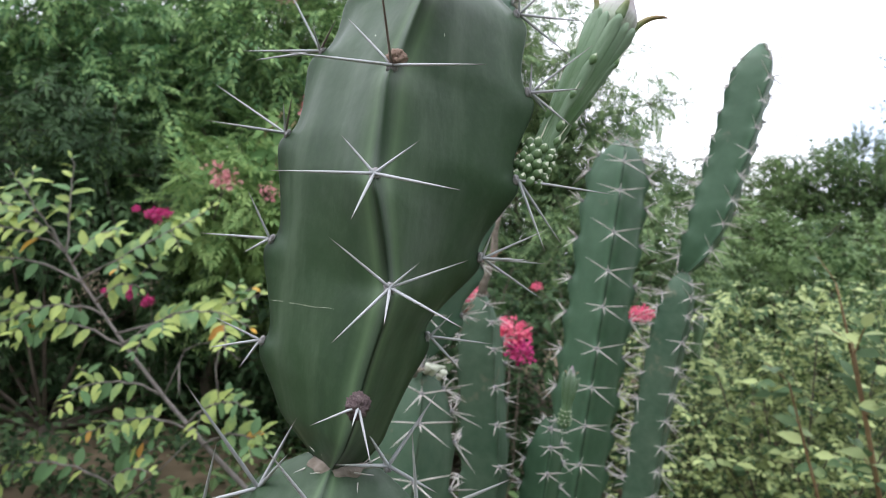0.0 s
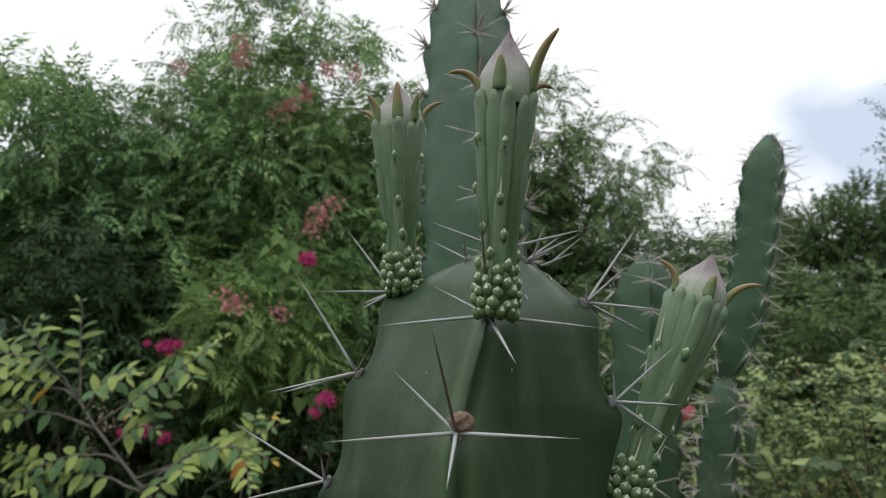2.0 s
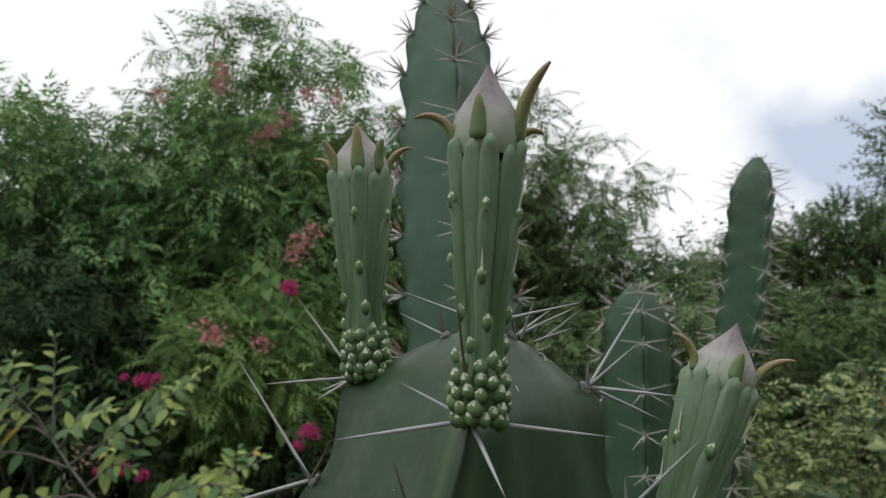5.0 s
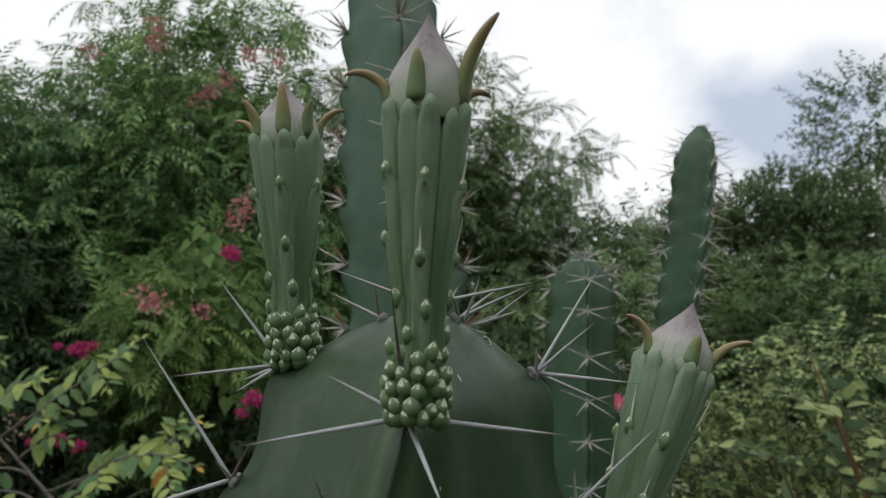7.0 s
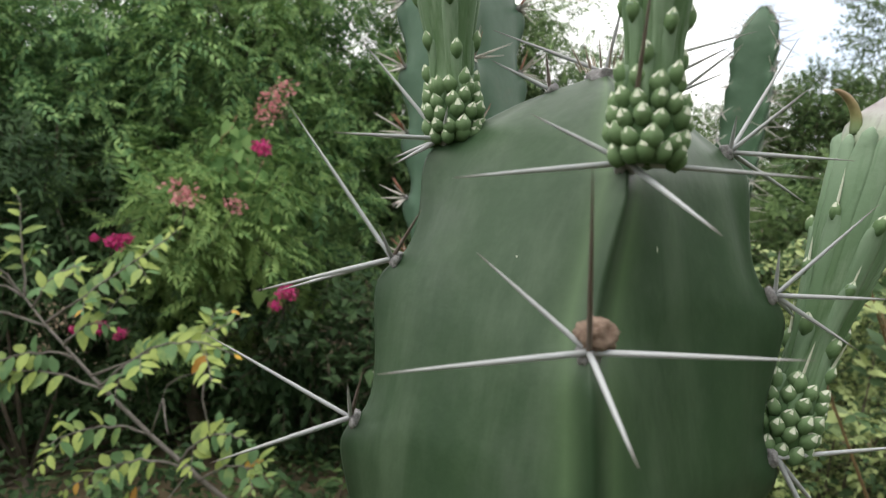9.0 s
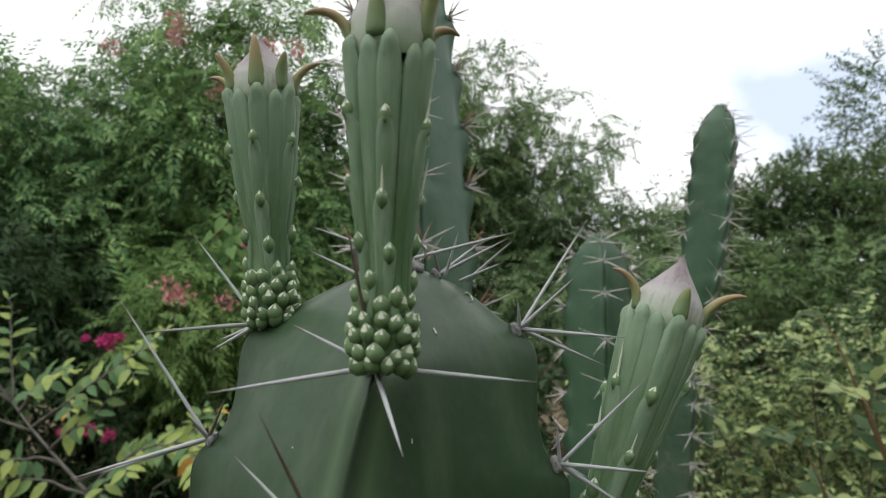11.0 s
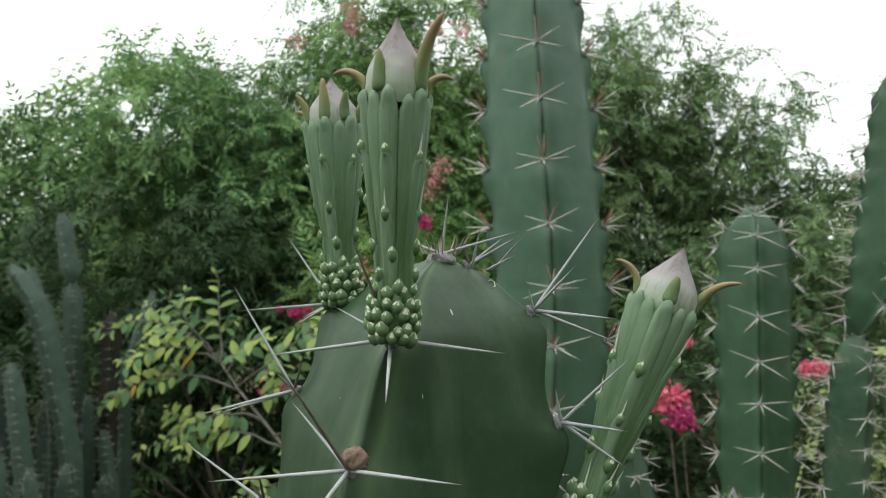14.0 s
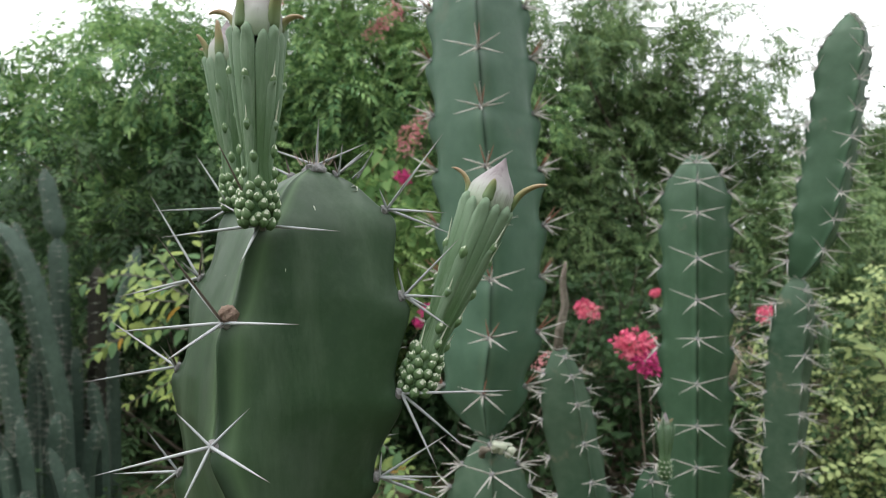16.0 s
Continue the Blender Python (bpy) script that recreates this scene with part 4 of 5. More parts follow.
def oval_frond(pairs=4, width=.17, length=.30):
    """A feather-shaped leaf along y, one long, of rounded oval leaflets, each folded on its midrib."""
    V, Q = [], []
    items = [(.14 + .74 * i / (pairs - 1), s, length * (1 - .35 * abs(i / (pairs - 1) - .5))) for i in range(pairs) for s in (-1, 1)] + [(.92, 0, length)]
    for y, s, ln in items:
        d = unit((s, .45, -.15)) if s else np.array([0, 1., -.15])
        n = unit(np.cross(d, (0, 0, 1)))
        b, o = np.array([0, y, 0]), len(V)
        V += [b, b + d * ln * .30 + n * width * .46, b + d * ln * .68 + n * width * .44, b + d * ln, b + d * ln * .68 - n * width * .44, b + d * ln * .30 - n * width * .46]
        V[o + 1][2] += .02
        V[o + 5][2] += .02
        Q += [(o, o + 1, o + 2, o + 3), (o, o + 3, o + 4, o + 5)]
    V = np.array(V)
    V[:, 2] -= .30 * V[:, 1] ** 2
    return V, np.array(Q)


def simple_leaf(width=.45, fold=.12):
    """An oval leaf along y, one long, folded on its midrib."""
    ys = np.array([0, .22, .5, .78, 1.0])
    ws = np.array([.02, .8, 1.0, .62, .02]) * width / 2
    V, Q = [], []
    for y, w in zip(ys, ws):
        z = -.25 * y * y
        V += [(-w, y, z + fold * w / width), (0, y, z), (w, y, z + fold * w / width)]
    for i in range(4):
        Q += [(3 * i, 3 * i + 1, 3 * i + 4, 3 * i + 3), (3 * i + 1, 3 * i + 2, 3 * i + 5, 3 * i + 4)]
    return np.array(V), np.array(Q)


def flat_leaf(width=.5):
    return np.array([(0, 0, 0), (width / 2, .45, .05), (0, 1, -.12), (-width / 2, .45, .05)], float), np.array([(0, 1, 2, 3)])


def place(template, at, d, up, size):
    """Copies of a leaf at places, along d, with its upper side towards up."""
    V, Q = template
    d = unit(d)
    z = unit(up - d * (up * d).sum(-1, keepdims=True))
    x = np.cross(d, z)
    R = np.stack([x, d, z], -1)
    P = np.einsum("nij,kj->nki", R, V) * size[:, None, None] + at[:, None, :]
    n, k = len(at), len(V)
    q = Q[None] + (np.arange(n) * k)[:, None, None]
    return P.reshape(-1, 3), q.reshape(-1, 4)


def rods(A, B, ra, rb):
    """Three-sided twigs from A to B."""
    d = unit(B - A)
    x = unit(np.cross(d, np.array([.3, .2, .93])))
    y = np.cross(d, x)
    ring = []
    for k in range(3):
        w = 2 * math.pi * k / 3
        o = math.cos(w) * x + math.sin(w) * y
        ring.append((A + o * ra, B + o * rb))
    V = np.stack([r[0] for r in ring] + [r[1] for r in ring], 1)
    q = np.array([(0, 1, 4, 3), (1, 2, 5, 4), (2, 0, 3, 5)])
    n = len(A)
    return V.reshape(-1, 3), (q[None] + (np.arange(n) * 6)[:, None, None]).reshape(-1, 4)


def sprays(rng, clumps, per_m2, twig, leaves, droop=.25, rise=.35, spread=.4, inner=.45):
    """Twigs over the skin of lumpy clumps (x, y, z, rx, ry, rz). Returns the twigs' starts and ends and the leaves' places and ways."""
    S, D, L = [], [], []
    for c in clumps:
        c = np.array(c, float)
        area = 4 * math.pi * ((c[3] * c[4]) ** 1.6 / 3 + (c[3] * c[5]) ** 1.6 / 3 + (c[4] * c[5]) ** 1.6 / 3) ** (1 / 1.6)
        n = int(area * per_m2)
        u = unit(rng.normal(size=(n, 3)))
        keep = (u[:, 1] < .25) | (rng.random(n) < .35)
        u = u[keep]
        n = len(u)
        lump = 1 + .18 * np.sin(u[:, 0] * 7 + c[0] * 5) * np.sin(u[:, 2] * 6 + c[2] * 3) + rng.normal(0, .07, n)
        s = c[:3] + u * c[3:] * (inner + (.95 - inner) * rng.random(n) ** .5)[:, None] * lump[:, None]
        d = unit(u + np.array([0, 0, rise]) + rng.normal(0, spread, (n, 3)))
        S.append(s), D.append(d), L.append(twig * rng.uniform(.5, 1.3, n))
    S, D, L = np.concatenate(S), np.concatenate(D), np.concatenate(L)
    j = (np.arange(leaves) + .7) / leaves
    t = j[None, :, None]
    at = S[:, None] + D[:, None] * (L[:, None, None] * t) - np.array([0, 0, 1]) * (droop * L[:, None, None] * t ** 2)
    side = unit(np.cross(D, [0, 0, 1]))
    up = np.cross(side, D)
    w = np.arange(leaves) * 2.4 + rng.uniform(0, 6.28, len(S))[:, None]
    ways = D[:, None] * .55 + side[:, None] * np.cos(w)[..., None] + up[:, None] * (np.sin(w) * .7)[..., None] + rng.normal(0, .25, at.shape) + np.array([0, 0, -.25])
    E = S + D * L[:, None] - np.array([0, 0, 1]) * (droop * L[:, None])
    return S, E, at.reshape(-1, 3), ways.reshape(-1, 3)


def plant(name, label, category, seed, clumps, leaf, mat, per_m2, twig, leaves, size, foot, trunk_r=.05, bark=BARK, group="", droop=.25, rise=.35, spread=.4, twig_r=.004):
    """A tree or bush: tapered trunk and limbs that reach into its clumps, twigs, and a crown of leaves."""
    rng = np.random.default_rng(seed)
    S, E, at, ways = sprays(rng, clumps, per_m2, twig, leaves, droop, rise, spread)
    up = np.array([0, -.15, 1.]) + rng.normal(0, .32, at.shape)
    V, Q = place(leaf, at, ways, up, size * rng.uniform(.65, 1.2, len(at)))
    tree = thing(name, label, category, group, at=(0, 0, 0))
    tagged(child("crown", big_mesh("crown", V, Q, mat), tree), kind="stuff")
    V, Q = rods(S, E, twig_r, twig_r * .4)
    tagged(child("twig", big_mesh("twig", V, Q, bark), tree), kind="stuff")
    foot = np.array(foot, float)
    cs = np.array(clumps)[:, :3]
    mid = foot * .55 + cs.mean(0) * .45
    mid[:2] = foot[:2] * .8 + cs.mean(0)[:2] * .2
    verts, faces = tube([foot, foot * .5 + mid * .5 + rng.normal(0, .05, 3), mid], [trunk_r * 1.3, trunk_r, trunk_r * .8], 10)
    child("trunk", mesh_data("trunk", verts, faces, bark), tree)
    for c in cs:
        k = mid * .5 + c * .5 + rng.normal(0, .12, 3)
        v, f = tube([mid, k, c], [trunk_r * .4, trunk_r * .2, trunk_r * .06], 7)
        child("limb", mesh_data("limb", v, f, bark), tree)
    return tree


def polar(az, el, dist, r):
    """A clump round the direction az, el at a distance, with radii r (across, deep, high)."""
    a, e = radians(az), radians(el)
    return (dist * math.sin(a), dist * math.cos(a), 1.3 + dist * math.tan(e), *r)


NEEM, NEEM_SMALL, NEEM_LONG = pinnate(6, .085, .27), pinnate(4, .13, .40), pinnate(6, .10, .34)
FERNY = oval_frond()
BLADE = (np.array([(0, 0, 0), (.27, .45, .07), (0, 1, -.2), (-.27, .45, .07), (0, .5, -.03)], float), np.array([(0, 1, 2, 4), (0, 4, 2, 3)]))
FLAT = flat_leaf(.45)


def canopy(seed, outline, dist, r, ext, floor, squash=.85, gap=1.35, skip=.0, behind=0.0):
    """Clumps that fill a crown below its skyline, given as (azimuth, elevation) pairs."""
    rng = np.random.default_rng(seed)
    az0, az1 = outline[0][0], outline[-1][0]
    n = max(2, round(radians(az1 - az0) * dist / (r * gap)))
    out = []
    for i in range(n):
        az = az0 + (az1 - az0) * (i + .5) / n
        top = 1.3 + dist * math.tan(radians(np.interp(az, [p[0] for p in outline], [p[1] for p in outline])))
        low = 1.3 + dist * math.tan(radians(floor))
        z = top - ext - r * squash * rng.uniform(.6, 1.0)
        while z > low:
            if rng.random() >= skip or z > top - ext - 1.5 * r:
                d = dist + rng.uniform(-.5, .5) * r * 2.8 - .12 * (top - z)
                a = radians(az + rng.uniform(-.3, .3) * math.degrees(r / dist))
                k = r * rng.uniform(.75, 1.2)
                out.append((d * math.sin(a), d * math.cos(a), z, k, k, k * squash))
                if behind and z < top - ext - 1.5 * r:
                    out.append(((d + behind) * math.sin(a), (d + behind) * math.cos(a), z - .25 * r, k, k, k * squash))
            z -= r * gap * squash * rng.uniform(.85, 1.15)
    return out


plant("neem_tree", "broad green neem tree with feathery drooping leaves", "tree", 21,
      canopy(1, [(-39, 15.0), (-37, 16.8), (-35, 18.0), (-32, 18.6), (-28, 18.8), (-25, 20.0), (-22.6, 22.4), (-20.4, 21.6), (-18.6, 26.2), (-16.8, 25.0), (-15, 21.6), (-12, 22.0), (-10, 19.5), (-5, 17)], 5.2, .38, .38, -5, gap=1.32, skip=.10, behind=.75),
      NEEM, LEAF_NEEM, 42, .22, 8, .195, (-2.0, 5.2, -.05), .09)
plant("neem_sapling", "bright green young neem with drooping feathery leaves", "tree", 22,
      canopy(2, [(-22, 3.5), (-20, 8.5), (-17, 9.5), (-14.5, 7), (-13, 2)], 4.1, .22, .26, -9, gap=1.45),
      NEEM_LONG, LEAF_NEEM_BRIGHT, 90, .16, 7, .155, (-1.35, 3.9, -.05), .04)
plant("neem_tree", "tall slender neem tree with fine leaves against the sky", "tree", 23,
      canopy(3, [(-6, 18), (-3, 22), (-1.4, 26.6), (.6, 26.8), (2.0, 22), (4, 21), (6, 20), (8, 17.6), (9.4, 15), (10.7, 12.6), (13.6, 9.8), (16, 8)], 5.6, .34, .36, -6, gap=1.5, skip=.14, behind=.8),
      NEEM, LEAF_OLIVE, 44, .25, 7, .20, (.3, 5.7, -.05), .07)
plant("neem_tree", "green roadside tree with long hanging sprays of leaves", "tree", 24,
      canopy(4, [(-64, 13), (-54, 13.5), (-46, 11.5), (-41, 11.5), (-38, 13.5), (-33, 15)], 6.5, .55, .26, -7),
      NEEM_SMALL, LEAF_NEEM, 24, .28, 8, .20, (-5.0, 4.8, -.05), .1)
plant("tree", "round-crowned dark green tree beyond the bushes", "tree", 25,
      canopy(5, [(14, 7.6), (17, 8.4), (20, 9.4), (23.6, 10.7), (27, 11.2), (29.5, 10.6), (31, 8.5)], 10, .55, .3, -1, gap=1.15),
      FLAT, LEAF_HEDGE, 110, .30, 20, .060, (4.2, 9, -.05), .12)
plant("tree", "tall wispy dark tree beyond the bushes", "tree", 26,
      canopy(6, [(29.5, 9), (31, 12), (32.5, 17), (34, 16), (36, 12), (40, 11), (46, 9)], 13, .8, .4, -1),
      FLAT, LEAF_HEDGE, 44, .5, 16, .085, (7.4, 10.6, -.05), .12)
plant("bush", "mass of green bushes with feathery leaves", "bush", 27,
      canopy(7, [(14, 3.5), (20, 4.5), (26, 5.5), (32, 5), (40, 6), (46, 6)], 6.5, .5, .3, -9),
      FERNY, LEAF_HEDGE, 46, .26, 7, .150, (2.8, 5.6, -.05), .04)
plant("bush", "tangled light green shrub with small oval leaves", "bush", 28,
      canopy(8, [(14, -5), (18, -2.5), (22, -1.5), (26, 0), (30, -.5), (34, 0), (40, 0)], 3.4, .24, .18, -31, gap=1.5, skip=.14, behind=.45),
      FERNY, LEAF_SHRUB, 80, .24, 5, .092, (1.5, 3.0, -.05), .02, BARK, twig_r=.0018)
# these two bushes carry the dark hollows under the trees in their leaf colour
plant("bush", "undergrowth behind the cactus columns, its leaves coloured dark as deep shade", "bush", 29,
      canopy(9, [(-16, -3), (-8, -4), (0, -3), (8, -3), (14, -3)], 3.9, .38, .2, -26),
      BLADE, LEAF_SHADE_TONE, 80, .32, 8, .075, (0, 3.6, -.05), .03)
plant("bush", "green undergrowth below the neem trees, its leaves coloured dark as deep shade", "bush", 30,
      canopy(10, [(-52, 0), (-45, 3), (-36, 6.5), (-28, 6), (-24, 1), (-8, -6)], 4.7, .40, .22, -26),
      NEEM_SMALL, LEAF_SHADE_TONE, 28, .32, 8, .15, (-1.9, 3.2, -.05), .03)


def arching_shrub(label, seed, foot, tips, mat, bark, leaf, size, twig, gap, stem_r, per_twig=9, sag=.18):
    """A thin shrub: arching stems from one foot, side twigs in two ranks, and leaves in two ranks along each twig."""
    rng = np.random.default_rng(seed)
    shrub = thing("leafy_shrub", label, "shrub")
    at, ways, ups, A, B = [], [], [], [], []

    def leafy(p0, d, length):
        side = unit(np.cross(d, [0, 0, 1.]) + rng.normal(0, .12, 3))
        last = p0
        for j in range(per_twig):
            f = (j + .6) / per_twig
            p = p0 + d * length * f + np.array([0, 0, -.12 * length * f * f])
            w = side * (1 if j % 2 else -1)
            at.append(p), ways.append(d * .6 + w + rng.normal(0, .18, 3) + (0, 0, -.12)), ups.append(np.array([0, -.8, 1.]) + rng.normal(0, .3, 3))
            A.append(last), B.append(p)
            last = p
        at.append(last), ways.append(d), ups.append(np.array([0, 0, 1.]))

    foot = np.array(foot, float)
    for tip in tips:
        tip = np.array(tip[:3], float)
        knee = foot * .45 + tip * .55 + np.array([0, 0, sag]) + rng.normal(0, .04, 3)
        t = np.linspace(0, 1, 24)[:, None]
        pts = foot * (1 - t) ** 2 + 2 * knee * t * (1 - t) + tip * t ** 2
        v, f = tube(pts, np.linspace(stem_r, stem_r * .25, 24), 6)
        child("stem", mesh_data("shrub_stem", v, f, bark), shrub)
        run = np.linalg.norm(np.diff(pts, axis=0), axis=1).sum()
        n = int(run * .72 / gap)
        for k in range(n):
            f = .28 + .70 * (k + rng.uniform(0, .6)) / n
            i = min(int(f * 23), 22)
            p = pts[i] + (pts[i + 1] - pts[i]) * (f * 23 - i)
            along = unit(pts[i + 1] - pts[i])
            side = unit(np.cross(along, [0, 0, 1.])) * (1 if k % 2 else -1)
            d = unit(along * .7 + side * .8 + np.array([0, 0, .12]) + rng.normal(0, .25, 3))
            leafy(p, d, twig * rng.uniform(.6, 1.3) * (1.15 - .5 * f))
        leafy(tip, unit((pts[-1] - pts[-3]) * np.array([1, 1, .2]) + rng.normal(0, .01, 3)), twig * .7)
    V, Q = place(leaf, np.array(at), np.array(ways), np.array(ups), size * rng.uniform(.6, 1.2, len(at)))
    tagged(child("leaf", big_mesh("shrub_leaf", V, Q, mat, True), shrub), kind="stuff")
    V, Q = rods(np.array(A), np.array(B), stem_r * .22, stem_r * .16)
    tagged(child("twig", big_mesh("shrub_twig", V, Q, bark), shrub), kind="stuff")
    return shrub


def lime_shrub():
    """A thin leaning shrub: one bare grey stem, arching branches, and broad leaves in two ranks along each spray."""
    rng = np.random.default_rng(31)
    shrub = thing("leafy_shrub", "lime green leafy shrub with arching grey twigs", "shrub")
    stem = np.array([(-.52, 2.6, -.05), (-.706, 2.6, .142), (-.899, 2.61, .282), (-1.074, 2.6, .437), (-1.246, 2.6, .600), (-1.36, 2.6, .72), (-1.475, 2.6, .845), (-1.56, 2.6, .955)])
    v, f = tube(stem, [.0115, .0105, .0095, .0085, .0072, .0060, .0048, .0034], 8)
    child("stem", mesh_data("shrub_stem", v, f, BARK_GREY), shrub)
    branches = [((-1.545, 2.6, .94), (-1.578, 2.62, 1.30)), ((-1.475, 2.6, .85), (-.982, 2.52, 1.19)), ((-1.56, 2.6, .955), (-2.15, 2.60, 1.06)), ((-1.545, 2.6, .94), (-1.94, 2.50, .955)),
                ((-1.474, 2.6, .84), (-2.08, 2.5, .735)), ((-1.312, 2.6, .668), (-.748, 2.5, .905)), ((-1.28, 2.6, .63), (-.76, 2.45, .79)), ((-1.246, 2.6, .60), (-1.85, 2.5, .59)),
                ((-1.41, 2.6, .77), (-1.202, 2.52, .86)), ((-.97, 2.6, .34), (-1.36, 2.5, .29)), ((-.93, 2.6, .30), (-.66, 2.5, .36)), ((-1.20, 2.55, .10), (-1.72, 2.45, .10)),
                ((-1.37, 2.6, .73), (-1.72, 2.5, .64)), ((-1.52, 2.6, .90), (-1.30, 2.5, 1.06)), ((-1.10, 2.6, .46), (-1.42, 2.48, .44)), ((-1.56, 2.6, .955), (-1.74, 2.5, 1.22)), ((-1.0, 2.6, .37), (-.72, 2.45, .50)), ((-1.25, 2.55, .12), (-1.05, 2.45, .22))]
    at, ways, ups, size, A, B = [], [], [], [], [], []

    def ranks(pts, first, big):
        """Leaves in two ranks along a line of points."""
        seg = np.linalg.norm(np.diff(pts, axis=0), axis=1)
        run = np.concatenate([[0], np.cumsum(seg)])
        n = max(4, int(run[-1] * (1 - first) / .0215))
        for j in range(n):
            f = first + (1 - first) * (j + rng.uniform(.2, .8)) / n
            d = run[-1] * f
            p = np.array([np.interp(d, run, pts[:, k]) for k in range(3)])
            q = np.array([np.interp(min(d + .01, run[-1]), run, pts[:, k]) for k in range(3)]) - np.array([np.interp(max(d - .01, 0), run, pts[:, k]) for k in range(3)])
            along = unit(q)
            side = unit(np.cross(along, np.array([0, -.75, .65]))) * (1 if j % 2 else -1)
            at.append(p), ways.append(along * .55 + side + rng.normal(0, .16, 3) + np.array([0, -.1, -.10])), ups.append(np.array([0, -.5, .9]) + rng.normal(0, .30, 3))
            size.append(big * (1.12 - .62 * max(0, (f - .6) / .4)) * rng.uniform(.75, 1.15))
        at.append(pts[-1]), ways.append(unit(pts[-1] - pts[-2])), ups.append(np.array([0, -.6, .8])), size.append(big * .45)

    for a, b in branches:
        a, b = np.array(a), np.array(b)
        L = np.linalg.norm(b - a)
        t = np.linspace(0, 1, 14)[:, None]
        pts = a * (1 - t) + b * t + np.array([0, 0, 1]) * (.16 * L * 4 * t * (1 - t)) * (0 if b[2] - a[2] > .22 else 1) + rng.normal(0, .003, (14, 3))
        v, f = tube(pts, np.linspace(.0050, .0014, 14), 6)
        child("branch", mesh_data("shrub_branch", v, f, BARK_GREY), shrub)
        ranks(pts, .25, .070)
        for k in range(int(L / .13)):
            i = int(rng.uniform(3, 11))
            d = unit(unit(b - a) * .7 + unit(np.cross(b - a, [0, -.5, .8])) * (1 if k % 2 else -1) * .8 + rng.normal(0, .2, 3))
            u = np.linspace(0, 1, 5)[:, None]
            tw = pts[i] + d * (rng.uniform(.09, .19) * u) + np.array([0, 0, -.02]) * u ** 2
            A.extend(tw[:-1]), B.extend(tw[1:])
            ranks(tw, .15, .062)
    at, ways, ups, size = np.array(at), np.array(ways), np.array(ups), np.array(size)
    old = rng.random(len(at)) < .018
    for pick, mat in ((~old, LEAF_LIME), (old, LEAF_YELLOWED)):
        V, Q = place(simple_leaf(.48), at[pick], ways[pick], ups[pick], size[pick])
        tagged(child("leaf", big_mesh("shrub_leaf", V, Q, mat, True), shrub, None, "orange-yellow dying leaves" if mat == LEAF_YELLOWED else ""), kind="stuff")
    V, Q = rods(np.array(A), np.array(B), .0014, .0010)
    tagged(child("twig", big_mesh("shrub_twig", V, Q, BARK_GREY), shrub), kind="stuff")
    # dead twigs below the leaves
    for a, b in (((-1.10, 2.6, .465), (-1.037, 2.58, .646)), ((-1.037, 2.58, .646), (-.894, 2.55, .71)), ((-.894, 2.55, .71), (-.854, 2.5, .503)), ((-1.23, 2.58, .02), (-.96, 2.6, .335)), ((-.894, 2.55, .71), (-.80, 2.5, .66)), ((-1.05, 2.58, .60), (-1.0, 2.5, .50))):
        p = np.array([a, (np.array(a) + b) / 2 + rng.normal(0, .02, 3), b])
        v, f = tube(p, [.004, .003, .0015], 6)
        child("dead_twig", mesh_data("dead_twig", v, f, BARK_GREY), shrub)


lime_shrub()
# weeds in the same darkened leaf colour, for the shaded gaps behind the shrub
plant("bush", "low weeds at the foot of the leafy shrub, coloured dark as deep shade", "bush", 34,
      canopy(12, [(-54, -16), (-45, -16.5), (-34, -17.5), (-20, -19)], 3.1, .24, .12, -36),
      BLADE, LEAF_SHADE_TONE, 130, .18, 7, .05, (-1.4, 2.1, -.05), .015, twig_r=.0015)
arching_shrub("wiry sprouts with pale yellow-green leaves rising out of the tangled shrub", 36, (1.35, 2.75, -.02),
              [polar(az, el, d, ()) for az, el, d in ((18, -7, 2.9), (22, -9, 2.85), (25, -4, 2.95), (29, -6, 2.9), (33, -3, 2.95), (20, -15, 2.8), (27, -13, 2.8), (31, -17, 2.75))],
              LEAF_SHRUB, BARK, simple_leaf(.52), .060, .14, .13, .006, 5, .10)
arching_shrub("thin seedling with pale green leaves on a reddish stem", 32, (1.06, 1.38, -.02),
              [polar(az, el, d, ()) for az, el, d in ((26, -2.6, 1.78), (27.5, -6.5, 1.75), (24, -10, 1.75), (31, -9, 1.75))],
              LEAF_SHRUB, STEM_RED, simple_leaf(.55), .050, .12, .16, .008, 4, .05)


# added trees, never in view: they block skylight, most on the right
for seed, first, last in ((33, 62, 112), (37, 112, 164), (38, 164, 214), (39, 214, 265)):
    skyline = [(az, float(np.interp(az, (62, 85, 110, 145, 170, 200, 230, 265), (18, 27, 33, 33, 24, 15, 11, 8)))) for az in np.linspace(first, last, 6)]
    plant("tree", "added green tree out of view behind the camera, holding back skylight", "tree", seed, canopy(seed, skyline, 4.6, .7, .3, -14),
          FLAT, LEAF_NEEM, 17, .45, 10, .17, (*polar((first + last) / 2, 0, 5.1, ())[:2], -.05), .1)


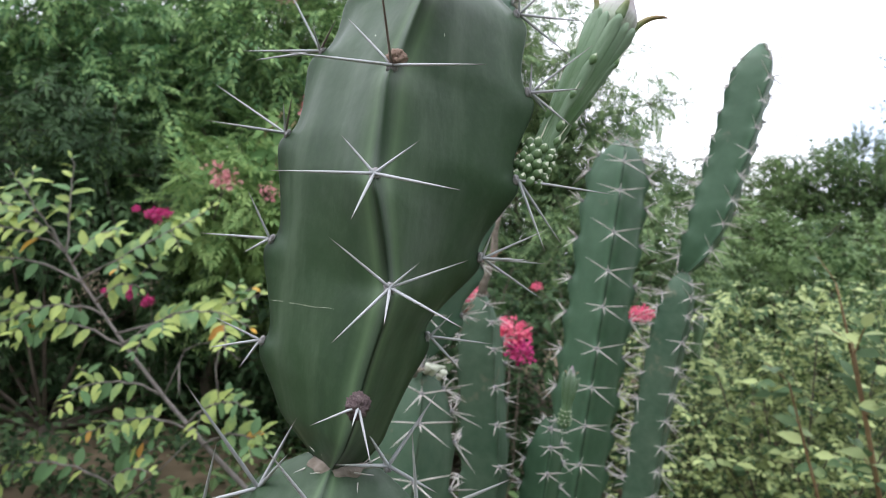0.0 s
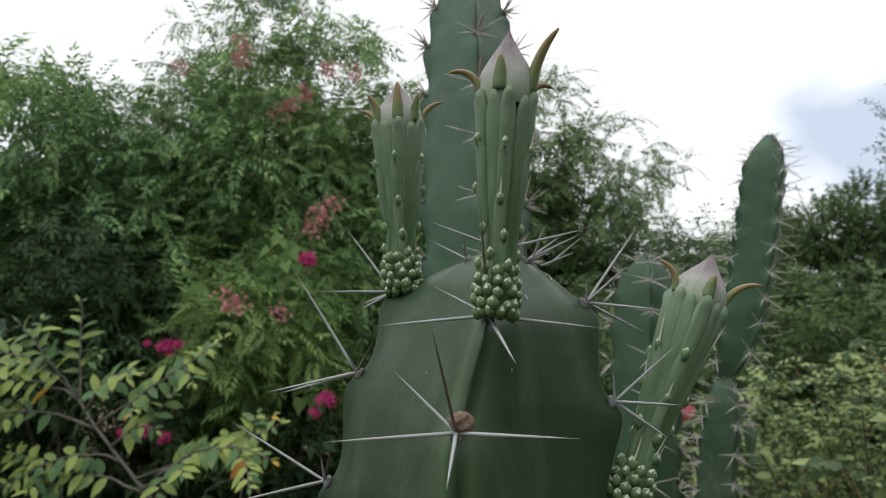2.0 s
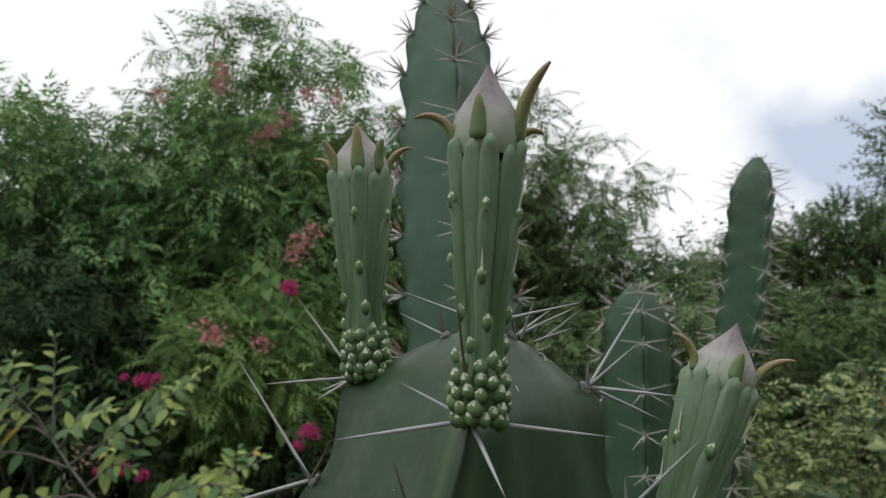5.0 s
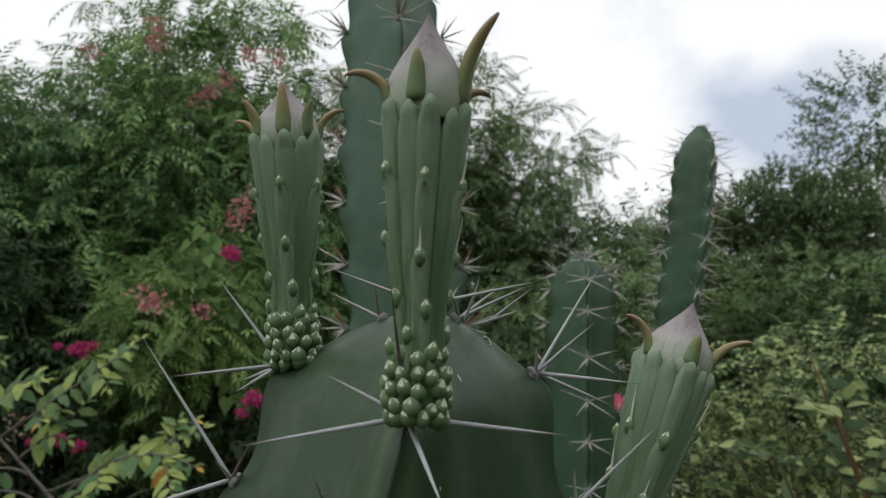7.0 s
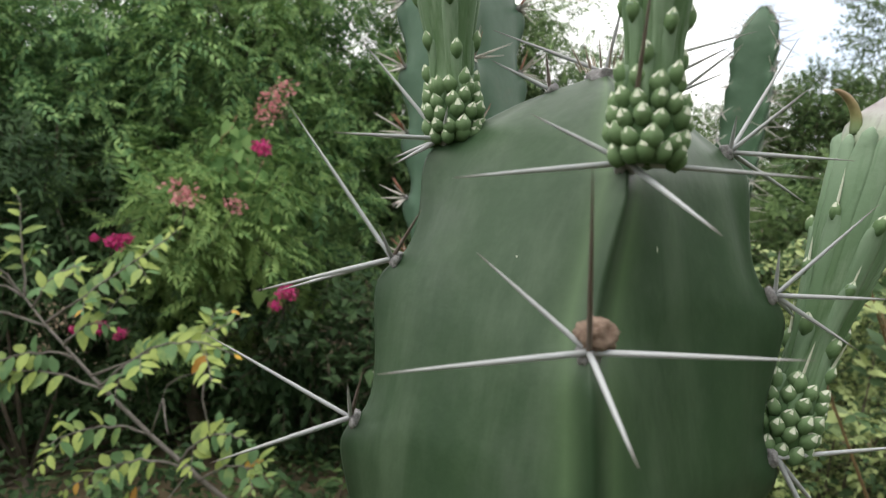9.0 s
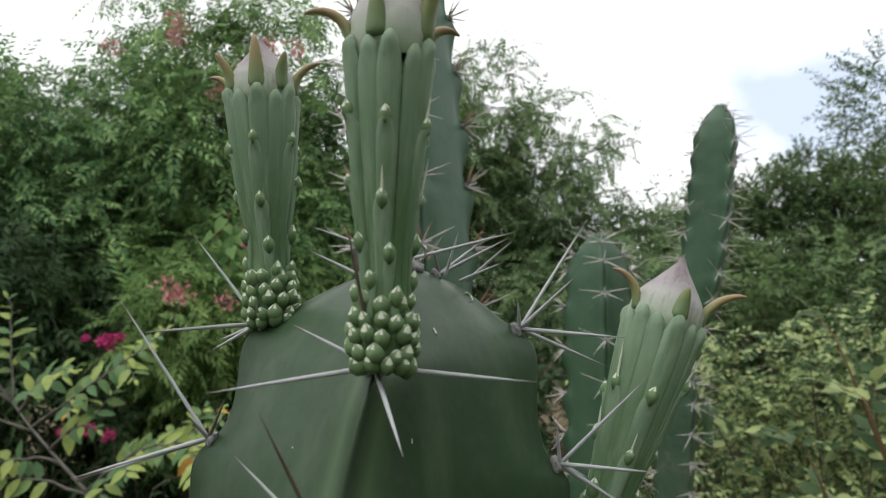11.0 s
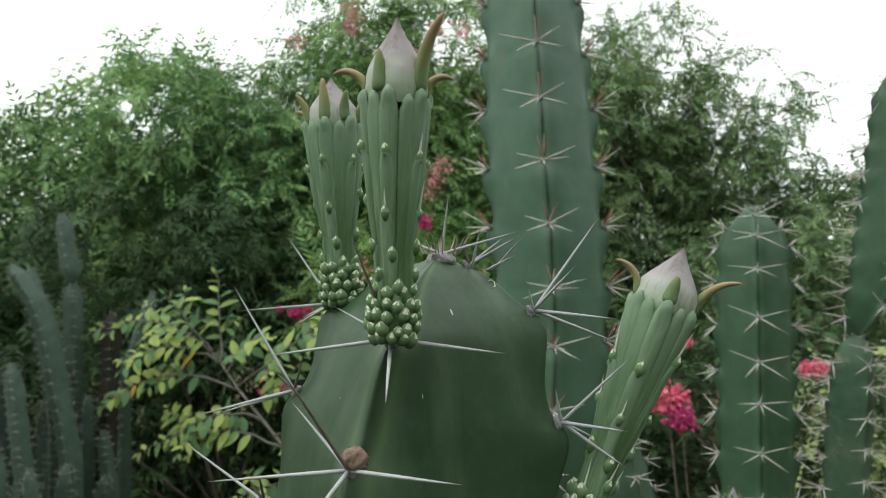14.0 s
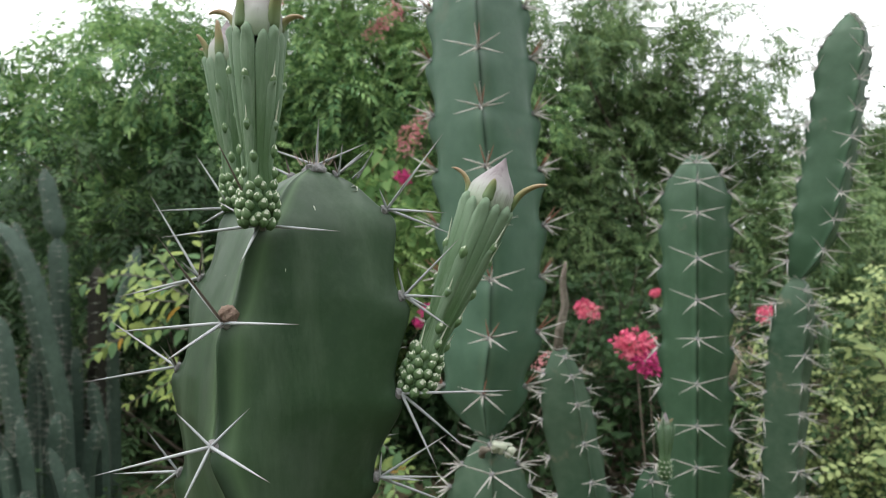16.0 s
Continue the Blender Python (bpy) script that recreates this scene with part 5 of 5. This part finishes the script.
def weeds():
    """Low leafy ground cover and litter round the cacti."""
    rng = np.random.default_rng(44)
    n = 42000
    at = np.stack([rng.normal(0, 3.6, n), rng.normal(1.2, 3.2, n), rng.gamma(2, .035, n)], 1)
    at[:, 2] += .05 * np.sin(at[:, 0] * .9) * np.cos(at[:, 1] * .7) - .05
    at = at[np.sin(at[:, 0] * 2.3 + at[:, 1]) + np.sin(at[:, 1] * 3.1 - at[:, 0] * 1.3) + rng.normal(0, .6, n) > -.9]
    n = len(at)
    V, Q = place(FLAT, at, rng.normal(size=(n, 3)) * np.array([1, 1, .5]), np.array([0, 0, 1.]) + rng.normal(0, .35, (n, 3)), .07 * rng.uniform(.6, 1.3, n))
    tagged(new("weeds", big_mesh("weeds", V, Q, LEAF_HEDGE)), "low green weeds covering the soil", "weeds", kind="stuff")


weeds()


def far_hedge():
    """Low far woods all round, so that the horizon is closed."""
    rng = np.random.default_rng(40)
    V, Q = np.zeros((0, 3)), np.zeros((0, 4), int)
    for first, last, per_m2, leaf in ((-72, 72, 9, .13), (72, 288, 3, .30)):
        clumps = []
        for az in range(first, last, 6):
            d = 17 + rng.uniform(-2, 3)
            clumps.append(polar(az, rng.uniform(2.5, 5), d, (1.6, 1.0, 1.4)))
            clumps.append(polar(az + 3, -2.5, d - 1, (1.5, 1.0, 1.0)))
        S, E, at, ways = sprays(rng, clumps, per_m2, .6, 8)
        up = np.array([0, 0, 1.]) + rng.normal(0, .5, at.shape)
        v, q = place(FLAT, at, ways, up, leaf * rng.uniform(.6, 1.3, len(at)))
        V, Q = np.concatenate([V, v]), np.concatenate([Q, q + len(V)])
    tagged(new("far_woods", big_mesh("far_woods", V, Q, LEAF_FAR)), "distant green woods closing the horizon", "woods", kind="stuff")


far_hedge()


# ---- flowers ----
def bract_cluster(seed, n, r, size, mat):
    rng = np.random.default_rng(seed)
    u = unit(rng.normal(size=(n, 3)))
    at = u * r * rng.uniform(.3, 1, (n, 1)) * np.array([1.2, .8, .8])
    V, Q = place(simple_leaf(.8, .2), at, u + rng.normal(0, .6, (n, 3)), np.array([0, 0, 1.]) + rng.normal(0, .6, (n, 3)), size * rng.uniform(.7, 1.2, n))
    return big_mesh("bracts", V, Q, mat, True)


FLOWERS = [bract_cluster(60 + k, 300, .036, .0105, BRACT) for k in range(3)]
FLOWERS_MAGENTA = [bract_cluster(65 + k, 200, .040, .0125, BRACT_MAGENTA) for k in range(3)]
FLOWERS_PALE = [bract_cluster(70 + k, 60, .06, .018, BRACT_PALE) for k in range(3)]


def flowers():
    bright = [(.135, 2.3, .925, 1.65), (-.01, 2.31, 1.03, 1.0), (.455, 1.95, 1.07, .8), (.2, 2.39, 1.08, .5)]
    magenta = [(.172, 2.27, .872, 1.05), (-1.446, 3.06, 1.119, 0.99), (-1.396, 3.06, 1.133, 0.63), (-1.523, 3.04, 1.133, 0.45), (-0.721, 3.01, 0.935, 0.99), (-0.762, 2.99, 0.880, 0.63), (-1.489, 3.01, 0.767, 0.81), (-1.404, 3.01, 0.744, 0.72), (-1.573, 2.97, 0.761, 0.54), (-0.817, 2.97, 1.511, 0.9)]
    pale = [(-1.159, 3.01, 1.327, 1.20), (-1.100, 2.97, 1.311, 0.81), (-0.754, 3.06, 1.767, 0.81), (-0.787, 3.01, 1.708, 0.90), (-0.809, 3.01, 1.649, 0.90), (-0.923, 2.97, 1.287, 0.72), (-1.546, 3.94, 2.829, 1.10), (-1.519, 3.92, 2.729, 1.15), (-1.894, 3.94, 2.683, 1.00), (-1.153, 3.94, 2.527, 1.10),
            (-1.208, 3.90, 2.463, 0.90), (-1.272, 3.90, 2.408, 1.10), (-0.865, 3.94, 2.651, 1.00), (-1.007, 3.94, 2.674, 1.15), (-0.130, 2.18, 0.890, 0.60), (0.010, 2.23, 1.040, 0.50)]
    for kind, meshes, label in ((bright, FLOWERS, "cluster of bright pink papery flower bracts"), (magenta, FLOWERS_MAGENTA, "cluster of magenta papery flower bracts"), (pale, FLOWERS_PALE, "faded coral pink spray of small flowers")):
        for i, (x, y, z, s) in enumerate(kind):
            f = thing("flower_cluster", label, "flowers", "pink flowers among the bushes")
            f.matrix_world = Matrix.Translation((x, y, z)) @ Matrix.Rotation(math.sin(i * 1.7) * .5, 4, "Y") @ Matrix.Diagonal((s, s, s, 1))
            tagged(child("bract", meshes[i % 3], f), kind="stuff")
            low = -z / s if y < 2.5 else -.16
            v, g = tube([(.03 * low, 0, low), (.01 - .02 * low, 0, low * .45), (0, 0, 0)], [.0026, .002, .0015], 5)
            child("stalk", mesh_data("flower_stalk", v, g, BARK), f)


flowers()


def hanging_vine():
    """A climber whose stems hang over the young neem, with broad heart-shaped leaves turned to the light."""
    rng = np.random.default_rng(77)
    vine = thing("climbing_vine", "bright green climbing vine with heart-shaped leaves hanging over the young neem", "vine")
    at, ways, ups = [], [], []
    for x, z, drop in ((-1.16, 1.72, .42), (-1.10, 1.66, .46), (-1.05, 1.68, .40), (-1.00, 1.60, .38), (-1.20, 1.55, .30), (-.95, 1.50, .36), (-.98, 1.22, .34), (-.90, 1.15, .30), (-1.08, 1.18, .26)):
        t = np.linspace(0, 1, 12)
        pts = np.stack([x + .05 * np.sin(t * 4 + x * 9) + rng.normal(0, .006, 12), 3.62 - .16 * t + rng.normal(0, .01, 12), z - drop * t], 1)
        v, f = tube(pts, np.linspace(.0035, .0014, 12), 5)
        child("stem", mesh_data("vine_stem", v, f, STEM_RED), vine)
        for k, p in enumerate(pts[1:]):
            side = 1 if k % 2 else -1
            at.append(p + np.array([side * .012, -.01, 0])), ways.append(np.array([side * .55, -.35, -1.0]) + rng.normal(0, .25, 3)), ups.append(np.array([0, -1.0, .5]) + rng.normal(0, .25, 3))
    ys, ws = np.array([-.12, .02, .25, .55, .85, 1.0]), np.array([.50, .72, .80, .52, .17, .02]) / 2
    V = np.array([(sx * w, y + (.12 if sx == 0 and y < 0 else 0), -.22 * y * y + (.05 if sx else 0)) for y, w in zip(ys, ws) for sx in (-1, 0, 1)])
    Q = np.array([(3 * i + c, 3 * i + c + 1, 3 * i + c + 4, 3 * i + c + 3) for i in range(5) for c in (0, 1)])
    V, Q = place((V, Q), np.array(at), np.array(ways), np.array(ups), .085 * rng.uniform(.6, 1.15, len(at)))
    tagged(child("leaf", big_mesh("vine_leaf", V, Q, LEAF_NEEM_BRIGHT, True), vine), kind="stuff")


hanging_vine()


# ---- thin columnar cactus clump beyond the lime shrub ----
def thin_clump():
    rng = np.random.default_rng(8)
    stars = [star_mesh("small_star", .029, (SPINE_DULL, SPINE_DULL, SPINE_DULL), rng, .0010, sides=3) for _ in range(3)]
    tall = ((-42.4, -3.5, 2.40, -.03, .030), (-43.5, .5, 2.45, -.10, .030), (-39.9, -8.5, 2.45, .0, .030), (-42.3, -8.5, 2.4, .02, .034), (-44.5, -6, 2.3, -.05, .034), (-46.5, -1, 2.4, -.08, .034))
    low = ((-41, -13, 2.2, .02, .032), (-43.3, -13, 2.15, -.03, .03), (-38.6, -14, 2.3, .04, .028), (-45.5, -11, 2.2, -.04, .03), (-40, -17, 2.1, -.02, .03), (-43, -18, 2.05, .02, .03))
    column("thick dark old cactus column bending over", [(-1.99, 2.33, 0), (-2.02, 2.33, .64), (-2.06, 2.30, .90), (-2.08, 2.29, 1.06), (-2.13, 2.27, 1.21), (-2.22, 2.25, 1.34)], [(0, .045), (.8, .045), (1.18, .048), (1.30, .040), (1.34, .010)], 20.0, steps(1.34, .6, .05), SKIN_SHADE, stars, .01, .03, .006)
    low += tuple((az, el, d, .05 * math.sin(az * 2), .026) for az, el, d in ((-38.9, -11, 2.4), (-39.2, -19, 2.1), (-41.6, -15, 2.2), (-44.2, -15, 2.15), (-42.2, -21, 2.0), (-41.4, -6.5, 2.5)))

    def jointed(label, joints, r, mat):
        """A column whose joints follow one another: each from its lower to its upper (azimuth, elevation, distance)."""
        for (az, el, d), (az_top, el_top, d_top) in joints:
            a, b = polar(az, el, d, ()), polar(az_top, el_top, d_top, ())
            a, h = (a[0], a[1], max(a[2], 0)), b[2]
            low_z = a[2]
            column(label, [a, b], [(low_z, r * (.35 if low_z else 1)), (low_z + .03, r), (h - .08, r), (h - .02, r * .65), (h, .006)], float(rng.uniform(0, 90)), steps(h, max(low_z, .45), .046), mat, stars, .02, .03, .008)

    jointed("tall thin cactus column of two joints with pale spines", (((-40.6, -24, 3.35), (-41.0, -.5, 3.35)), ((-41.0, -.6, 3.35), (-41.7, 4.3, 3.37))), .038, SKIN_SHADE)
    jointed("slanting green cactus joint with pale spines", (((-37.6, -24, 3.4), (-37.6, -7, 3.4)), ((-37.5, -7.2, 3.4), (-35.7, -1.3, 3.5))), .030, SKIN_SHADE)
    jointed("withered blackish cactus column", (((-39.0, -24, 3.3), (-38.4, -2.8, 3.3)),), .038, SKIN_DEAD)
    for az, el_top, dist, lean, r in tall + low:
        dist, lean, r = dist * 1.33, lean * 1.33, r * 1.05
        x, y, z = polar(az, el_top, dist, ())
        column("thin dark green columnar cactus with short spines", [(x - lean, y, 0), (x - lean * .9, y, z * .6), (x, y, z)], [(0, r), (z * .9, r), (z - .02, r * .7), (z, .006)], float(rng.uniform(0, 90)), steps(z, .45, .040), SKIN_SHADE, stars, .028, .03, .006)


thin_clump()
